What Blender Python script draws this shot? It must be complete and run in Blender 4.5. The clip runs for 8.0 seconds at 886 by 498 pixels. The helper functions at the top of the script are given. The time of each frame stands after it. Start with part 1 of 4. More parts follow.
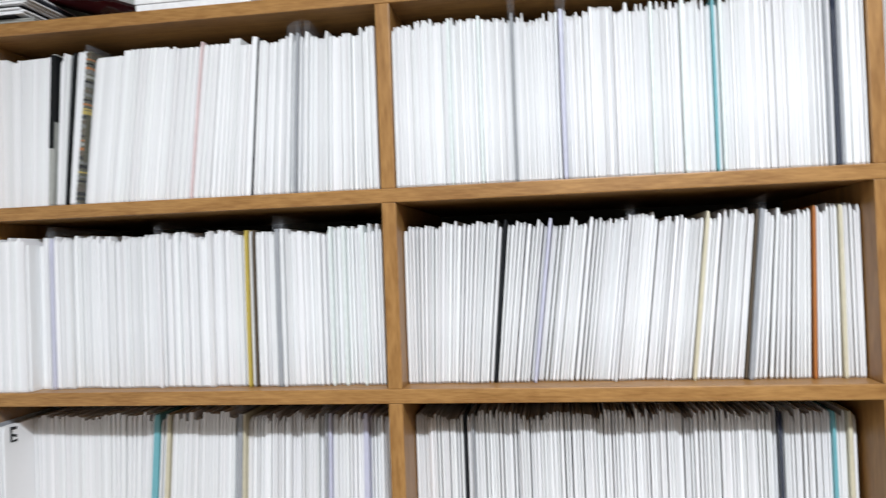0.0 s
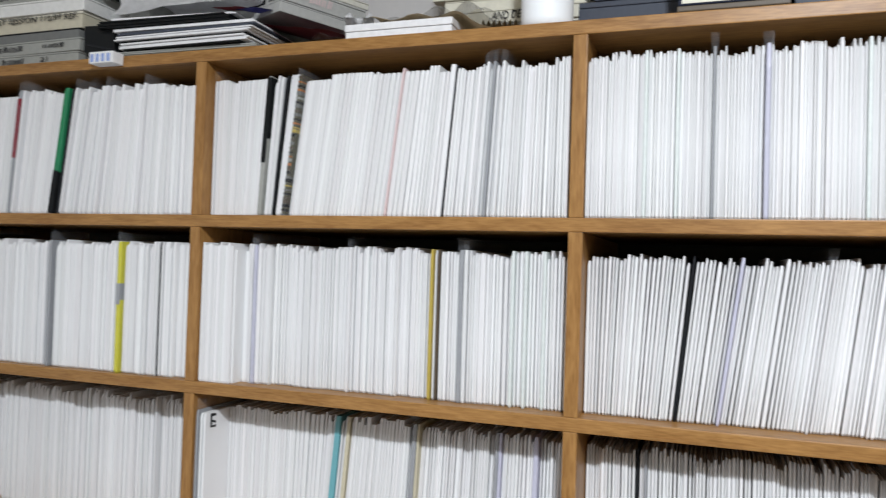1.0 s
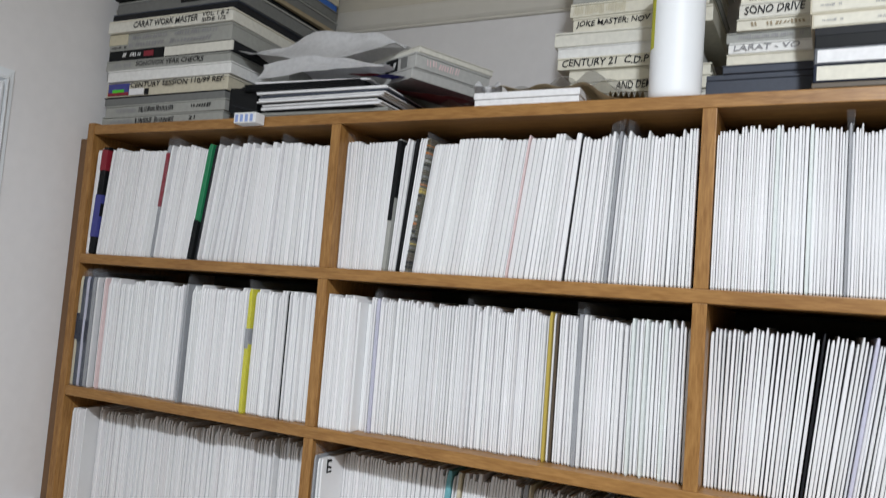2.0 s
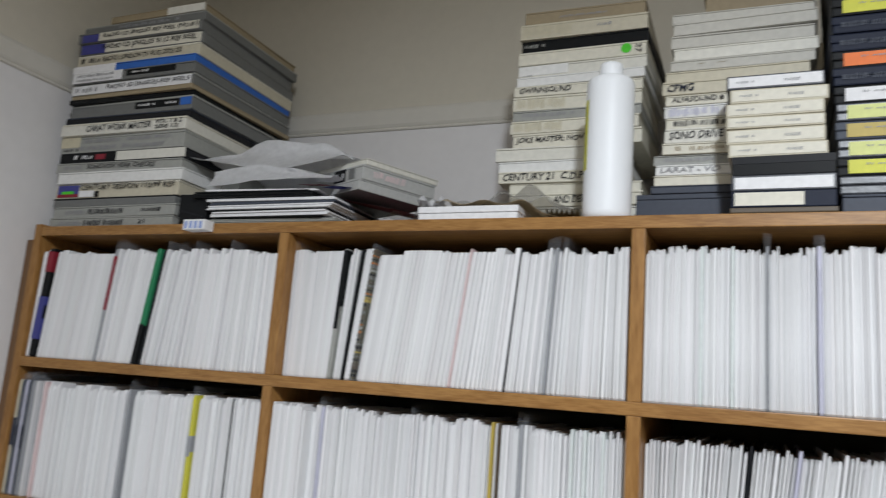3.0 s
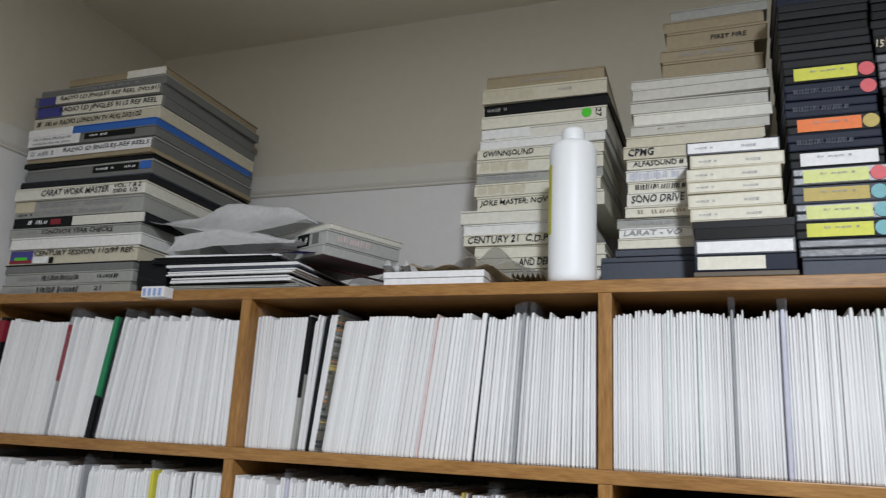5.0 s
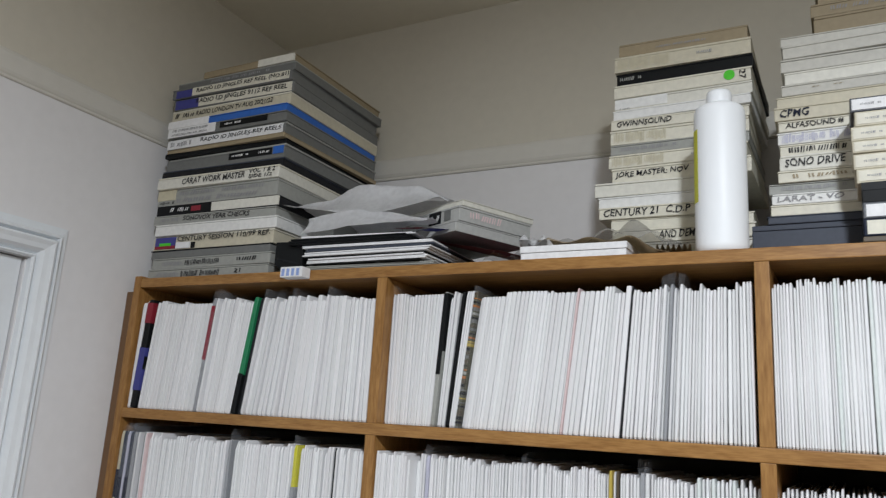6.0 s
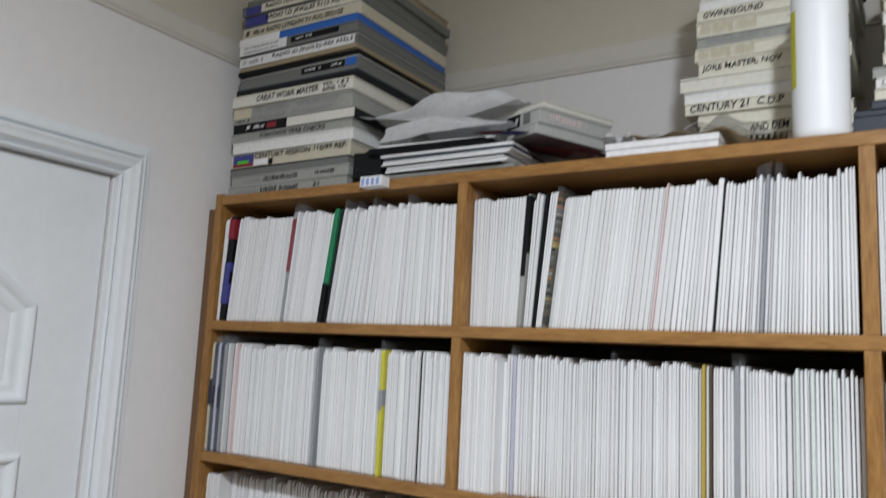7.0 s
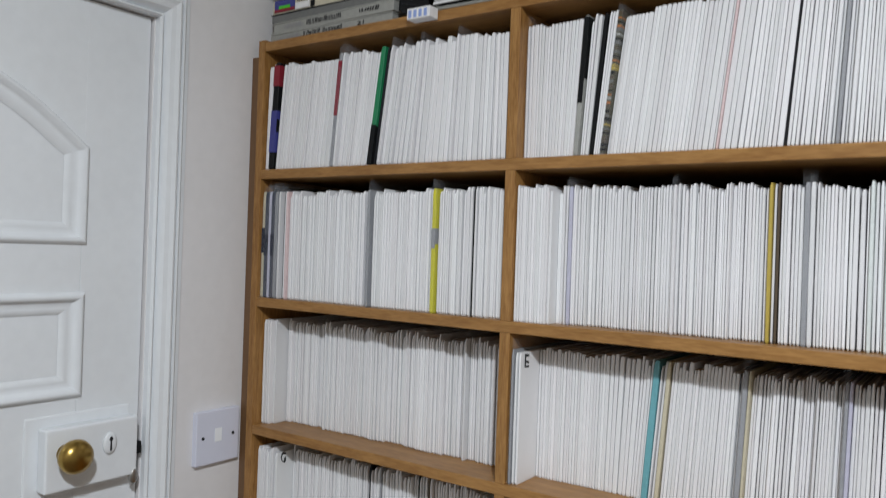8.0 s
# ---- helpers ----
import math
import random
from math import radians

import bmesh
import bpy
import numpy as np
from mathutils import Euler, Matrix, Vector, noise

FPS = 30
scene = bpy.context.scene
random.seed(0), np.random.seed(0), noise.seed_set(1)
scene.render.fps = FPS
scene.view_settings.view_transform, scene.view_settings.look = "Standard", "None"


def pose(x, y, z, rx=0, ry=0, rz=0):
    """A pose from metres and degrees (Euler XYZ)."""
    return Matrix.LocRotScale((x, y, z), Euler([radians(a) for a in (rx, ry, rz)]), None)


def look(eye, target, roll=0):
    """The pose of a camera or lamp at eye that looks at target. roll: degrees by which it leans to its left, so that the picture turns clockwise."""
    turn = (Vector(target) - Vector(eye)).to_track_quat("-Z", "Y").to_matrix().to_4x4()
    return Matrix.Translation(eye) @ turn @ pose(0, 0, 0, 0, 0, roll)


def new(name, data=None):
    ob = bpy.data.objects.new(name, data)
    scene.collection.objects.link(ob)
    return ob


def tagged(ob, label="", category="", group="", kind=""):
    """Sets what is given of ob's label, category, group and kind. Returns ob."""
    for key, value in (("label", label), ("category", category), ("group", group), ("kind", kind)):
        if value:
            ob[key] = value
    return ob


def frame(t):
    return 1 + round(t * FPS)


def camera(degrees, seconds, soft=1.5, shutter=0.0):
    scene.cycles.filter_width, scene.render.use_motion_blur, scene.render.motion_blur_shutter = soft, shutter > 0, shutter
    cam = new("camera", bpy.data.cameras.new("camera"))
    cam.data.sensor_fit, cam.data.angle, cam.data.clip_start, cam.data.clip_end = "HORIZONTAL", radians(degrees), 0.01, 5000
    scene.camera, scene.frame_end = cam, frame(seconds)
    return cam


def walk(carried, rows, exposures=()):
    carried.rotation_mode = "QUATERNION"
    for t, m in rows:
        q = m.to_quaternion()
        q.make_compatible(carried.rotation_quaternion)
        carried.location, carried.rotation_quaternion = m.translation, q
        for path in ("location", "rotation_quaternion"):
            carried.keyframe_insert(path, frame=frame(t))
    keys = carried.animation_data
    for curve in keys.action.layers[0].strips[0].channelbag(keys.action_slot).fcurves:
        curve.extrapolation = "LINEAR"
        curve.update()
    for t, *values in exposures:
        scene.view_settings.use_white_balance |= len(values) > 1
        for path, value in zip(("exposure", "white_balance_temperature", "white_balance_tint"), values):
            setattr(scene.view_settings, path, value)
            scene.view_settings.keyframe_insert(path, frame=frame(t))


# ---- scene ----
cam = camera(60.2, 8.0, 1.2, 0.4)
PATH = [
    (0, (1.164, -0.794, 1.693), (0.863, 1.183, 1.723), -2.1),
    (0.5, (1.141, -0.812, 1.721), (0.66, 1.129, 1.737), 0.4),
    (1, (1.129, -0.817, 1.716), (0.455, 1.066, 1.76), 1.8),
    (1.5, (1.113, -0.833, 1.731), (0.282, 0.985, 1.779), 3.7),
    (1.7, (1.099, -0.843, 1.720), (0.217, 0.947, 1.811), 4.2),
    (2.8, (1.119, -0.879, 1.782), (0.259, 0.901, 2.081), 4.5),
    (3, (1.125, -0.881, 1.772), (0.34, 0.924, 2.128), 4.3),
    (3.5, (1.158, -0.86, 1.792), (0.461, 0.978, 2.162), 3.1),
    (4, (1.161, -0.858, 1.807), (0.515, 0.989, 2.221), 2.7),
    (5.3, (1.104, -0.884, 1.794), (0.358, 0.909, 2.283), 2.8),
    (5.5, (1.096, -0.88, 1.8), (0.265, 0.877, 2.27), 3.1),
    (6, (1.068, -0.88, 1.775), (0.138, 0.833, 2.223), 3.5),
    (6.5, (1.051, -0.889, 1.77), (0.07, 0.805, 2.177), 3.2),
    (7, (1.032, -0.886, 1.732), (-0.03, 0.787, 2.007), 2.7),
    (7.5, (1.007, -0.894, 1.687), (-0.107, 0.764, 1.798), 2.6),
    (8, (1.005, -0.868, 1.65), (-0.147, 0.768, 1.65), 2.0),
]
EXPOSURES = [(0.0, 0.31), (0.5, 0.18), (1.0, 0.17), (1.7, 0.12), (2.8, -0.1), (4.2, -0.14), (5.3, -0.1), (6.5, -0.02), (8.0, -0.1)]
walk(cam, [(t, look(eye, target, roll)) for t, eye, target, roll in PATH], EXPOSURES)

# ---- light ----
world = bpy.data.worlds.new("world")
world.use_nodes = True
world.node_tree.nodes["Background"].inputs[0].default_value = (0.5, 0.55, 0.6, 1)
world.node_tree.nodes["Background"].inputs[1].default_value = 0.02
scene.world = world
# unseen ceiling lamp before the shelving, placed from the shadows; the disc shines down
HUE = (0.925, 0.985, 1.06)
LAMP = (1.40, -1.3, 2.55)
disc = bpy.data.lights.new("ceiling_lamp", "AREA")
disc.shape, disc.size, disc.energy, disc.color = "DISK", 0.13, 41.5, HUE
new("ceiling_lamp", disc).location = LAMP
# rim: added point lamp without a known source, lifts upper walls and ceiling
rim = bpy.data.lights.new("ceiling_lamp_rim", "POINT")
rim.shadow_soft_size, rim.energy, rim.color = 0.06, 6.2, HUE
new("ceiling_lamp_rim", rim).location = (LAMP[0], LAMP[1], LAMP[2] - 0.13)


# ---- materials ----
def material(name, colour, rough=0.6, vary=0.06, scale=30.0, bump=0.05, metal=0.0, stretch=(1, 1, 1), per="noise", dirt=0.0, spec=0.4, alpha=1.0):
    """A painted, printed or grained surface: colour with variation at two scales, roughness and fine relief."""
    m = bpy.data.materials.new(name)
    m.use_nodes = True
    n, l = m.node_tree.nodes, m.node_tree.links
    p = n["Principled BSDF"]
    p.inputs["Metallic"].default_value = metal
    p.inputs["Specular IOR Level"].default_value = spec
    p.inputs["Alpha"].default_value = alpha
    tc, mp = n.new("ShaderNodeTexCoord"), n.new("ShaderNodeMapping")
    mp.inputs["Scale"].default_value = stretch
    l.new(tc.outputs["Object"], mp.inputs["Vector"])
    big, fine = n.new("ShaderNodeTexNoise"), n.new("ShaderNodeTexNoise")
    big.inputs["Scale"].default_value, big.inputs["Detail"].default_value = scale * 0.15, 4
    fine.inputs["Scale"].default_value, fine.inputs["Detail"].default_value = scale * 4, 6
    for t in (big, fine):
        l.new(mp.outputs["Vector"], t.inputs["Vector"])
    add = n.new("ShaderNodeMath")
    add.operation = "ADD"
    l.new(big.outputs["Fac"], add.inputs[0])
    l.new(fine.outputs["Fac"], add.inputs[1])
    value = n.new("ShaderNodeMapRange")
    value.inputs["From Min"].default_value, value.inputs["From Max"].default_value = 0.6, 1.4
    value.inputs["To Min"].default_value, value.inputs["To Max"].default_value = 1 - vary - dirt, 1 + vary
    l.new(add.outputs[0], value.inputs["Value"])
    hsv = n.new("ShaderNodeHueSaturation")
    hsv.inputs["Color"].default_value = (*colour, 1)
    last = value.outputs[0]
    if per != "noise":
        info = n.new("ShaderNodeObjectInfo" if per == "object" else "ShaderNodeNewGeometry")
        rnd = info.outputs["Random" if per == "object" else "Random Per Island"]
        rr = n.new("ShaderNodeMapRange")
        rr.inputs["To Min"].default_value, rr.inputs["To Max"].default_value = 0.88, 1.05
        l.new(rnd, rr.inputs["Value"])
        mul = n.new("ShaderNodeMath")
        mul.operation = "MULTIPLY"
        l.new(last, mul.inputs[0])
        l.new(rr.outputs[0], mul.inputs[1])
        last = mul.outputs[0]
        hue = n.new("ShaderNodeMapRange")
        hue.inputs["To Min"].default_value, hue.inputs["To Max"].default_value = 0.35, 0.66
        twist = n.new("ShaderNodeMath")
        twist.operation, twist.inputs[1].default_value = "MULTIPLY", 7.31
        frac = n.new("ShaderNodeMath")
        frac.operation = "FRACT"
        l.new(rnd, twist.inputs[0])
        l.new(twist.outputs[0], frac.inputs[0])
        l.new(frac.outputs[0], hue.inputs["Value"])
        l.new(hue.outputs[0], hsv.inputs["Hue"])
    l.new(last, hsv.inputs["Value"])
    l.new(hsv.outputs["Color"], p.inputs["Base Color"])
    rg = n.new("ShaderNodeMapRange")
    rg.inputs["To Min"].default_value, rg.inputs["To Max"].default_value = max(rough - 0.08, 0.02), min(rough + 0.1, 1)
    l.new(big.outputs["Fac"], rg.inputs["Value"])
    l.new(rg.outputs[0], p.inputs["Roughness"])
    bp = n.new("ShaderNodeBump")
    bp.inputs["Strength"].default_value, bp.inputs["Distance"].default_value = bump, 0.002
    l.new(fine.outputs["Fac"], bp.inputs["Height"])
    l.new(bp.outputs["Normal"], p.inputs["Normal"])
    return m


def wood(name, stretch):
    """Oak-coloured veneer with grain running along the long side."""
    m = material(name, (0.30, 0.155, 0.055), 0.40, 0.05, 40, 0.04, spec=0.35)
    n, l = m.node_tree.nodes, m.node_tree.links
    p = n["Principled BSDF"]
    tc, mp = n.new("ShaderNodeTexCoord"), n.new("ShaderNodeMapping")
    mp.inputs["Scale"].default_value = stretch
    l.new(tc.outputs["Object"], mp.inputs["Vector"])
    g, w = n.new("ShaderNodeTexNoise"), n.new("ShaderNodeTexNoise")
    g.inputs["Scale"].default_value, g.inputs["Detail"].default_value, g.inputs["Distortion"].default_value = 14, 8, 1.2
    w.inputs["Scale"].default_value, w.inputs["Detail"].default_value = 90, 4
    mixer = n.new("ShaderNodeMath")
    mixer.operation = "ADD"
    for t in (g, w):
        l.new(mp.outputs["Vector"], t.inputs["Vector"])
    l.new(g.outputs["Fac"], mixer.inputs[0])
    l.new(w.outputs["Fac"], mixer.inputs[1])
    ramp = n.new("ShaderNodeValToRGB")
    ramp.color_ramp.elements[0].position, ramp.color_ramp.elements[1].position = 0.36, 0.64
    ramp.color_ramp.elements[0].color = (0.235, 0.108, 0.028, 1)
    ramp.color_ramp.elements[1].color = (0.405, 0.212, 0.068, 1)
    half = n.new("ShaderNodeMath")
    half.operation, half.inputs[1].default_value = "MULTIPLY", 0.5
    l.new(mixer.outputs[0], half.inputs[0])
    l.new(half.outputs[0], ramp.inputs["Fac"])
    l.new(ramp.outputs["Color"], p.inputs["Base Color"])
    return m


WOOD_X = wood("oak_veneer_lengthwise", (0.7, 6, 6))
WOOD_Z = wood("oak_veneer_upright", (6, 6, 0.7))
# back panel colour: the shade deep inside the shelves is put into it
SHADED_BACK = material("shaded_shelf_back", (0.045, 0.034, 0.025), 0.7, 0.15, 30, 0.05)
DARKWOOD = material("dark_stained_strip", (0.16, 0.085, 0.04), 0.5, 0.15, 40, 0.05, stretch=(5, 5, 0.6))
CARD_OBJ = material("white_card_single", (0.82, 0.82, 0.83), 0.55, 0.015, 60, 0.012, per="object")
CARD_ISL = material("white_card_row", (0.82, 0.82, 0.83), 0.55, 0.015, 60, 0.012, per="island")
WALL = material("pale_wall_paint", (0.78, 0.765, 0.765), 0.7, 0.025, 12, 0.12, dirt=0.02)
CREAM = material("cream_wall_paint", (0.62, 0.58, 0.49), 0.75, 0.03, 12, 0.12, dirt=0.02)
# for walls out of view: colour darkened to hold bounce light down
LOW_BOUNCE = material("low_bounce_wall", (0.46, 0.425, 0.38), 0.8, 0.05, 12, 0.1)
RAILP = material("off_white_rail_paint", (0.655, 0.63, 0.57), 0.7, 0.02, 12, 0.08, dirt=0.02)
CEIL = material("cream_ceiling_paint", (0.76, 0.715, 0.60), 0.85, 0.03, 10, 0.1)
GLOSS = material("white_gloss_paint", (0.80, 0.83, 0.855), 0.17, 0.02, 14, 0.06, dirt=0.03, spec=0.5)
FLOORM = material("brown_carpet", (0.16, 0.12, 0.09), 0.95, 0.2, 60, 0.4)
BRASS = material("worn_brass", (0.42, 0.28, 0.08), 0.28, 0.15, 40, 0.05, metal=1.0)
STEEL = material("dull_steel", (0.45, 0.44, 0.42), 0.35, 0.1, 40, 0.05, metal=1.0)
PLATE = material("bluish_white_plastic", (0.70, 0.72, 0.83), 0.4, 0.01, 20, 0.02)
PLASTIC = material("white_plastic", (0.91, 0.935, 0.96), 0.45, 0.01, 20, 0.02)
INK = material("black_ink", (0.012, 0.012, 0.014), 0.6, 0.05, 40, 0.0)
GREYINK = material("faded_grey_ink", (0.30, 0.30, 0.31), 0.6, 0.1, 40, 0.0)


def flat(name, c, rough=0.5, vary=0.06, bump=0.04, spec=0.4):
    return material(name, c, rough, vary * 1.3, 35, bump, dirt=0.08, spec=spec)


P = {
    "cream": flat("cream_cardboard", (0.74, 0.71, 0.60)), "cream2": flat("aged_cream_cardboard", (0.61, 0.565, 0.44)),
    "white": flat("white_cardboard", (0.82, 0.82, 0.80)), "offwhite": flat("off_white_cardboard", (0.75, 0.735, 0.66)),
    "grey": flat("grey_plastic_case", (0.17, 0.175, 0.17), 0.4), "lightgrey": flat("light_grey_cardboard", (0.36, 0.365, 0.34)),
    "dark": flat("dark_grey_case", (0.017, 0.018, 0.021), 0.5, spec=0.15), "black": flat("black_case", (0.009, 0.010, 0.011), 0.5, spec=0.15),
    "navy": flat("navy_blue_case", (0.014, 0.019, 0.038), 0.5, spec=0.15), "slate": flat("slate_grey_case", (0.070, 0.080, 0.105), 0.5, spec=0.2),
    # last entry: white for high boxes, darkened for the weaker light up there
    "blue": flat("bright_blue_card", (0.03, 0.14, 0.52), 0.4), "tan": flat("tan_cardboard", (0.34, 0.275, 0.175)), "dimwhite": flat("dimmed_white_cardboard", (0.56, 0.545, 0.49)),
    "yellow": flat("yellow_label", (0.66, 0.66, 0.05)), "paleyellow": flat("pale_yellow_label", (0.68, 0.72, 0.25)),
    "orange": flat("orange_label", (0.84, 0.17, 0.008)), "redorange": flat("red_orange_label", (0.72, 0.045, 0.012)),
    "pink": flat("pink_sticker", (0.70, 0.10, 0.12)), "teal": flat("teal_card", (0.16, 0.42, 0.47)),
    "green": flat("green_card", (0.015, 0.22, 0.09)), "red": flat("red_print", (0.26, 0.016, 0.032)),
    "maroon": flat("maroon_folder", (0.13, 0.012, 0.022)), "violet": flat("blue_violet_print", (0.055, 0.06, 0.27)),
    "lav": flat("lavender_card", (0.56, 0.56, 0.68)), "ochre": flat("ochre_card", (0.50, 0.38, 0.08)),
    "acid": flat("acid_yellow_card", (0.66, 0.62, 0.03)), "rust": flat("rust_orange_card", (0.45, 0.16, 0.04)),
    "brown": flat("brown_card", (0.10, 0.075, 0.05)), "midgrey": flat("grey_card", (0.33, 0.34, 0.36)),
    "palegreen": flat("pale_mint_card", (0.74, 0.79, 0.775)), "rose": flat("pale_rose_card", (0.76, 0.60, 0.60)),
    "paper": flat("white_paper", (0.86, 0.86, 0.87), 0.6), "palegrey": flat("pale_grey_cardboard", (0.50, 0.505, 0.49)), "silver": flat("silvery_clear_case", (0.055, 0.06, 0.072), 0.32, 0.3, 0.12, 0.4),
    "lime": flat("fluorescent_green_sticker", (0.08, 0.62, 0.03)), "skyblue": flat("light_blue_card", (0.16, 0.34, 0.72)),
    "powder": flat("powder_blue_print", (0.30, 0.40, 0.72)), "kraft": flat("brown_paper", (0.62, 0.53, 0.40), 0.8), "buff": flat("buff_card", (0.62, 0.57, 0.42)),
    "mottle": flat("mottled_dark_print", (0.09, 0.085, 0.05)),
}


def film_material(name, alpha, tint, rough=0.18):
    """Thin clear polythene: mostly see-through with a soft sheen and creases."""
    m = material(name, tint, rough, 0.1, 25, 0.5, alpha=alpha, spec=0.6)
    return m


FILM = film_material("clear_polythene_sleeve", 0.07, (0.60, 0.62, 0.66))
BAG = film_material("crumpled_polythene_bag", 0.4, (0.62, 0.61, 0.60), 0.25)


# ---- helpers of this place ----
def hold(name, label, category, at=(0, 0, 0), rz=0.0, group="", kind=""):
    ob = new(name)
    ob.matrix_world = pose(*at, 0, 0, rz)
    ob.empty_display_size = 0.02
    return tagged(ob, label, category, group, kind)


def mesh_of(bm, name):
    me = bpy.data.meshes.new(name)
    bm.normal_update()
    bm.to_mesh(me)
    bm.free()
    return me


def part(name, bm, mat, parent=None, label="", smooth=False):
    me = bm if isinstance(bm, bpy.types.Mesh) else mesh_of(bm, name)
    if not me.materials:
        me.materials.append(mat)
    if smooth:
        for f in me.polygons:
            f.use_smooth = True
    ob = new(name, me)
    if parent:
        ob.parent = parent
    return tagged(ob, label)


def block(x0, x1, y0, y1, z0, z1, bevel=0.0, seg=2, bm=None):
    """A box between two corners with rounded edges."""
    own = bmesh.new()
    bmesh.ops.create_cube(own, size=1)
    for v in own.verts:
        v.co = ((x0 + x1) / 2 + v.co.x * (x1 - x0), (y0 + y1) / 2 + v.co.y * (y1 - y0), (z0 + z1) / 2 + v.co.z * (z1 - z0))
    if bevel:
        bmesh.ops.bevel(own, geom=own.edges[:], offset=bevel, segments=seg, affect="EDGES", profile=0.6)
    if bm is None:
        return own
    me = mesh_of(own, "joined")
    bm.from_mesh(me)
    bpy.data.meshes.remove(me)
    return bm


def prism(points, axis, a, b, bevel=0.0):
    """A polygon in the other two axes, drawn out from a to b along axis."""
    bm = bmesh.new()
    put = {"x": lambda u, v, w: (w, u, v), "y": lambda u, v, w: (u, w, v), "z": lambda u, v, w: (u, v, w)}[axis]
    lo = [bm.verts.new(put(u, v, a)) for u, v in points]
    hi = [bm.verts.new(put(u, v, b)) for u, v in points]
    bm.faces.new(lo)
    bm.faces.new(hi)
    for i in range(len(points)):
        j = (i + 1) % len(points)
        bm.faces.new((lo[i], lo[j], hi[j], hi[i]))
    bmesh.ops.recalc_face_normals(bm, faces=bm.faces[:])
    if bevel:
        bmesh.ops.bevel(bm, geom=bm.edges[:], offset=bevel, segments=2, affect="EDGES", profile=0.6)
    return bm


def lathe(profile, n=40):
    bm = bmesh.new()
    rings = []
    for r, z in profile:
        rings.append([bm.verts.new((r * math.cos(2 * math.pi * i / n), r * math.sin(2 * math.pi * i / n), z)) for i in range(n)])
    for a, b in zip(rings, rings[1:]):
        for i in range(n):
            bm.faces.new((a[i], a[(i + 1) % n], b[(i + 1) % n], b[i]))
    bm.faces.new(rings[0][::-1])
    bm.faces.new(rings[-1])
    bmesh.ops.recalc_face_normals(bm, faces=bm.faces[:])
    return bm


def lettering(text, u0, u1, v0, v1, y, slant=0.1):
    """Flat letters that fill a rectangle on a face that looks along -y."""
    curve = bpy.data.curves.new("letters", "FONT")
    curve.body, curve.resolution_u, curve.offset = text, 2, 0.016
    ob = bpy.data.objects.new("letters", curve)
    scene.collection.objects.link(ob)
    bpy.context.view_layer.update()
    me = bpy.data.meshes.new_from_object(ob.evaluated_get(bpy.context.evaluated_depsgraph_get()))
    bpy.data.objects.remove(ob)
    bpy.data.curves.remove(curve)
    me.materials.clear()
    xs, ys = [v.co.x for v in me.vertices], [v.co.y for v in me.vertices]
    ax, bx, ay, by = min(xs), max(xs), min(ys), max(ys)
    for v in me.vertices:
        s, q = (v.co.x - ax) / (bx - ax), (v.co.y - ay) / (by - ay)
        wob = 0.07 * math.sin(s * 37.0 + len(text)) + 0.04 * math.sin(s * 91.0)
        v.co = (u0 + (u1 - u0) * s + slant * (v1 - v0) * (q - 0.5), y, v0 + (v1 - v0) * (q * 0.86 + 0.07 + wob))
    return me


def scribble(u0, u1, v0, v1, y, n, seed):
    """Short bars that stand for writing that cannot be read."""
    r = random.Random(seed)
    bm = bmesh.new()
    step = (u1 - u0) / n
    q = (v1 - v0)
    for i in range(n):
        if r.random() < 0.1:
            continue
        a = u0 + step * i
        lo, hi = v0 + q * r.uniform(0, 0.2), v0 + q * r.uniform(0.7, 1)
        sl = step * r.uniform(-0.15, 0.35)
        for b0, b1 in ((a, a + step * r.uniform(0.2, 0.36)), (a + step * 0.46, a + step * r.uniform(0.62, 0.8))):
            bm.faces.new([bm.verts.new((u, y, v)) for u, v in ((b0, lo), (b1, lo), (b1 + sl, hi), (b0 + sl, hi))])
    bmesh.ops.recalc_face_normals(bm, faces=bm.faces[:])
    for f in bm.faces:
        if f.normal.y > 0:
            f.normal_flip()
    return bm


# ---- the room ----
XW, YB, ZC, XE, YS = -0.02, 0.335, 2.575, 3.1, -2.6
DY0, DY1, DTOP = -0.955, -0.185, 1.983
floor_ob = tagged(part("floor", block(XW - 0.1, XE + 0.1, YS - 0.1, YB + 0.1, -0.05, 0.0), FLOORM), "brown carpeted floor of the room", "floor", kind="structure")
tagged(part("ceiling", block(XW - 0.1, XE + 0.1, YS - 0.1, YB + 0.1, ZC, ZC + 0.05), CEIL), "cream painted ceiling of the room", "ceiling", kind="structure")
RAIL = 2.24


def wall(name, x0, x1, y0, y1, paint=None):
    """A wall in pale paint below the picture rail and cream above it."""
    low = tagged(part(name, block(x0, x1, y0, y1, 0, RAIL + 0.015), paint or WALL), "pale painted plaster wall with cream upper part", "wall", kind="structure")
    part("upper_wall", block(x0, x1, y0, y1, RAIL + 0.015, ZC), CREAM, low, "cream paint above the picture rail")
    return low


wall("wall_north", XW - 0.1, XE + 0.1, YB, YB + 0.1)
# east and south walls are unseen; their dark colour limits the bounce
wall("wall_east", XE, XE + 0.1, YS, YB, LOW_BOUNCE)
wall("wall_south", XW - 0.1, XE + 0.1, YS - 0.1, YS, LOW_BOUNCE)
west = wall("wall_west", XW - 0.1, XW, DY1, YB)
part("wall_beyond_door", block(XW - 0.1, XW, YS, DY0, 0, RAIL + 0.015), WALL, west)
part("wall_over_door", block(XW - 0.1, XW, DY0, DY1, DTOP, RAIL + 0.015), WALL, west)
part("upper_wall", block(XW - 0.1, XW, YS, DY1, RAIL + 0.015, ZC), CREAM, west, "cream paint above the picture rail")
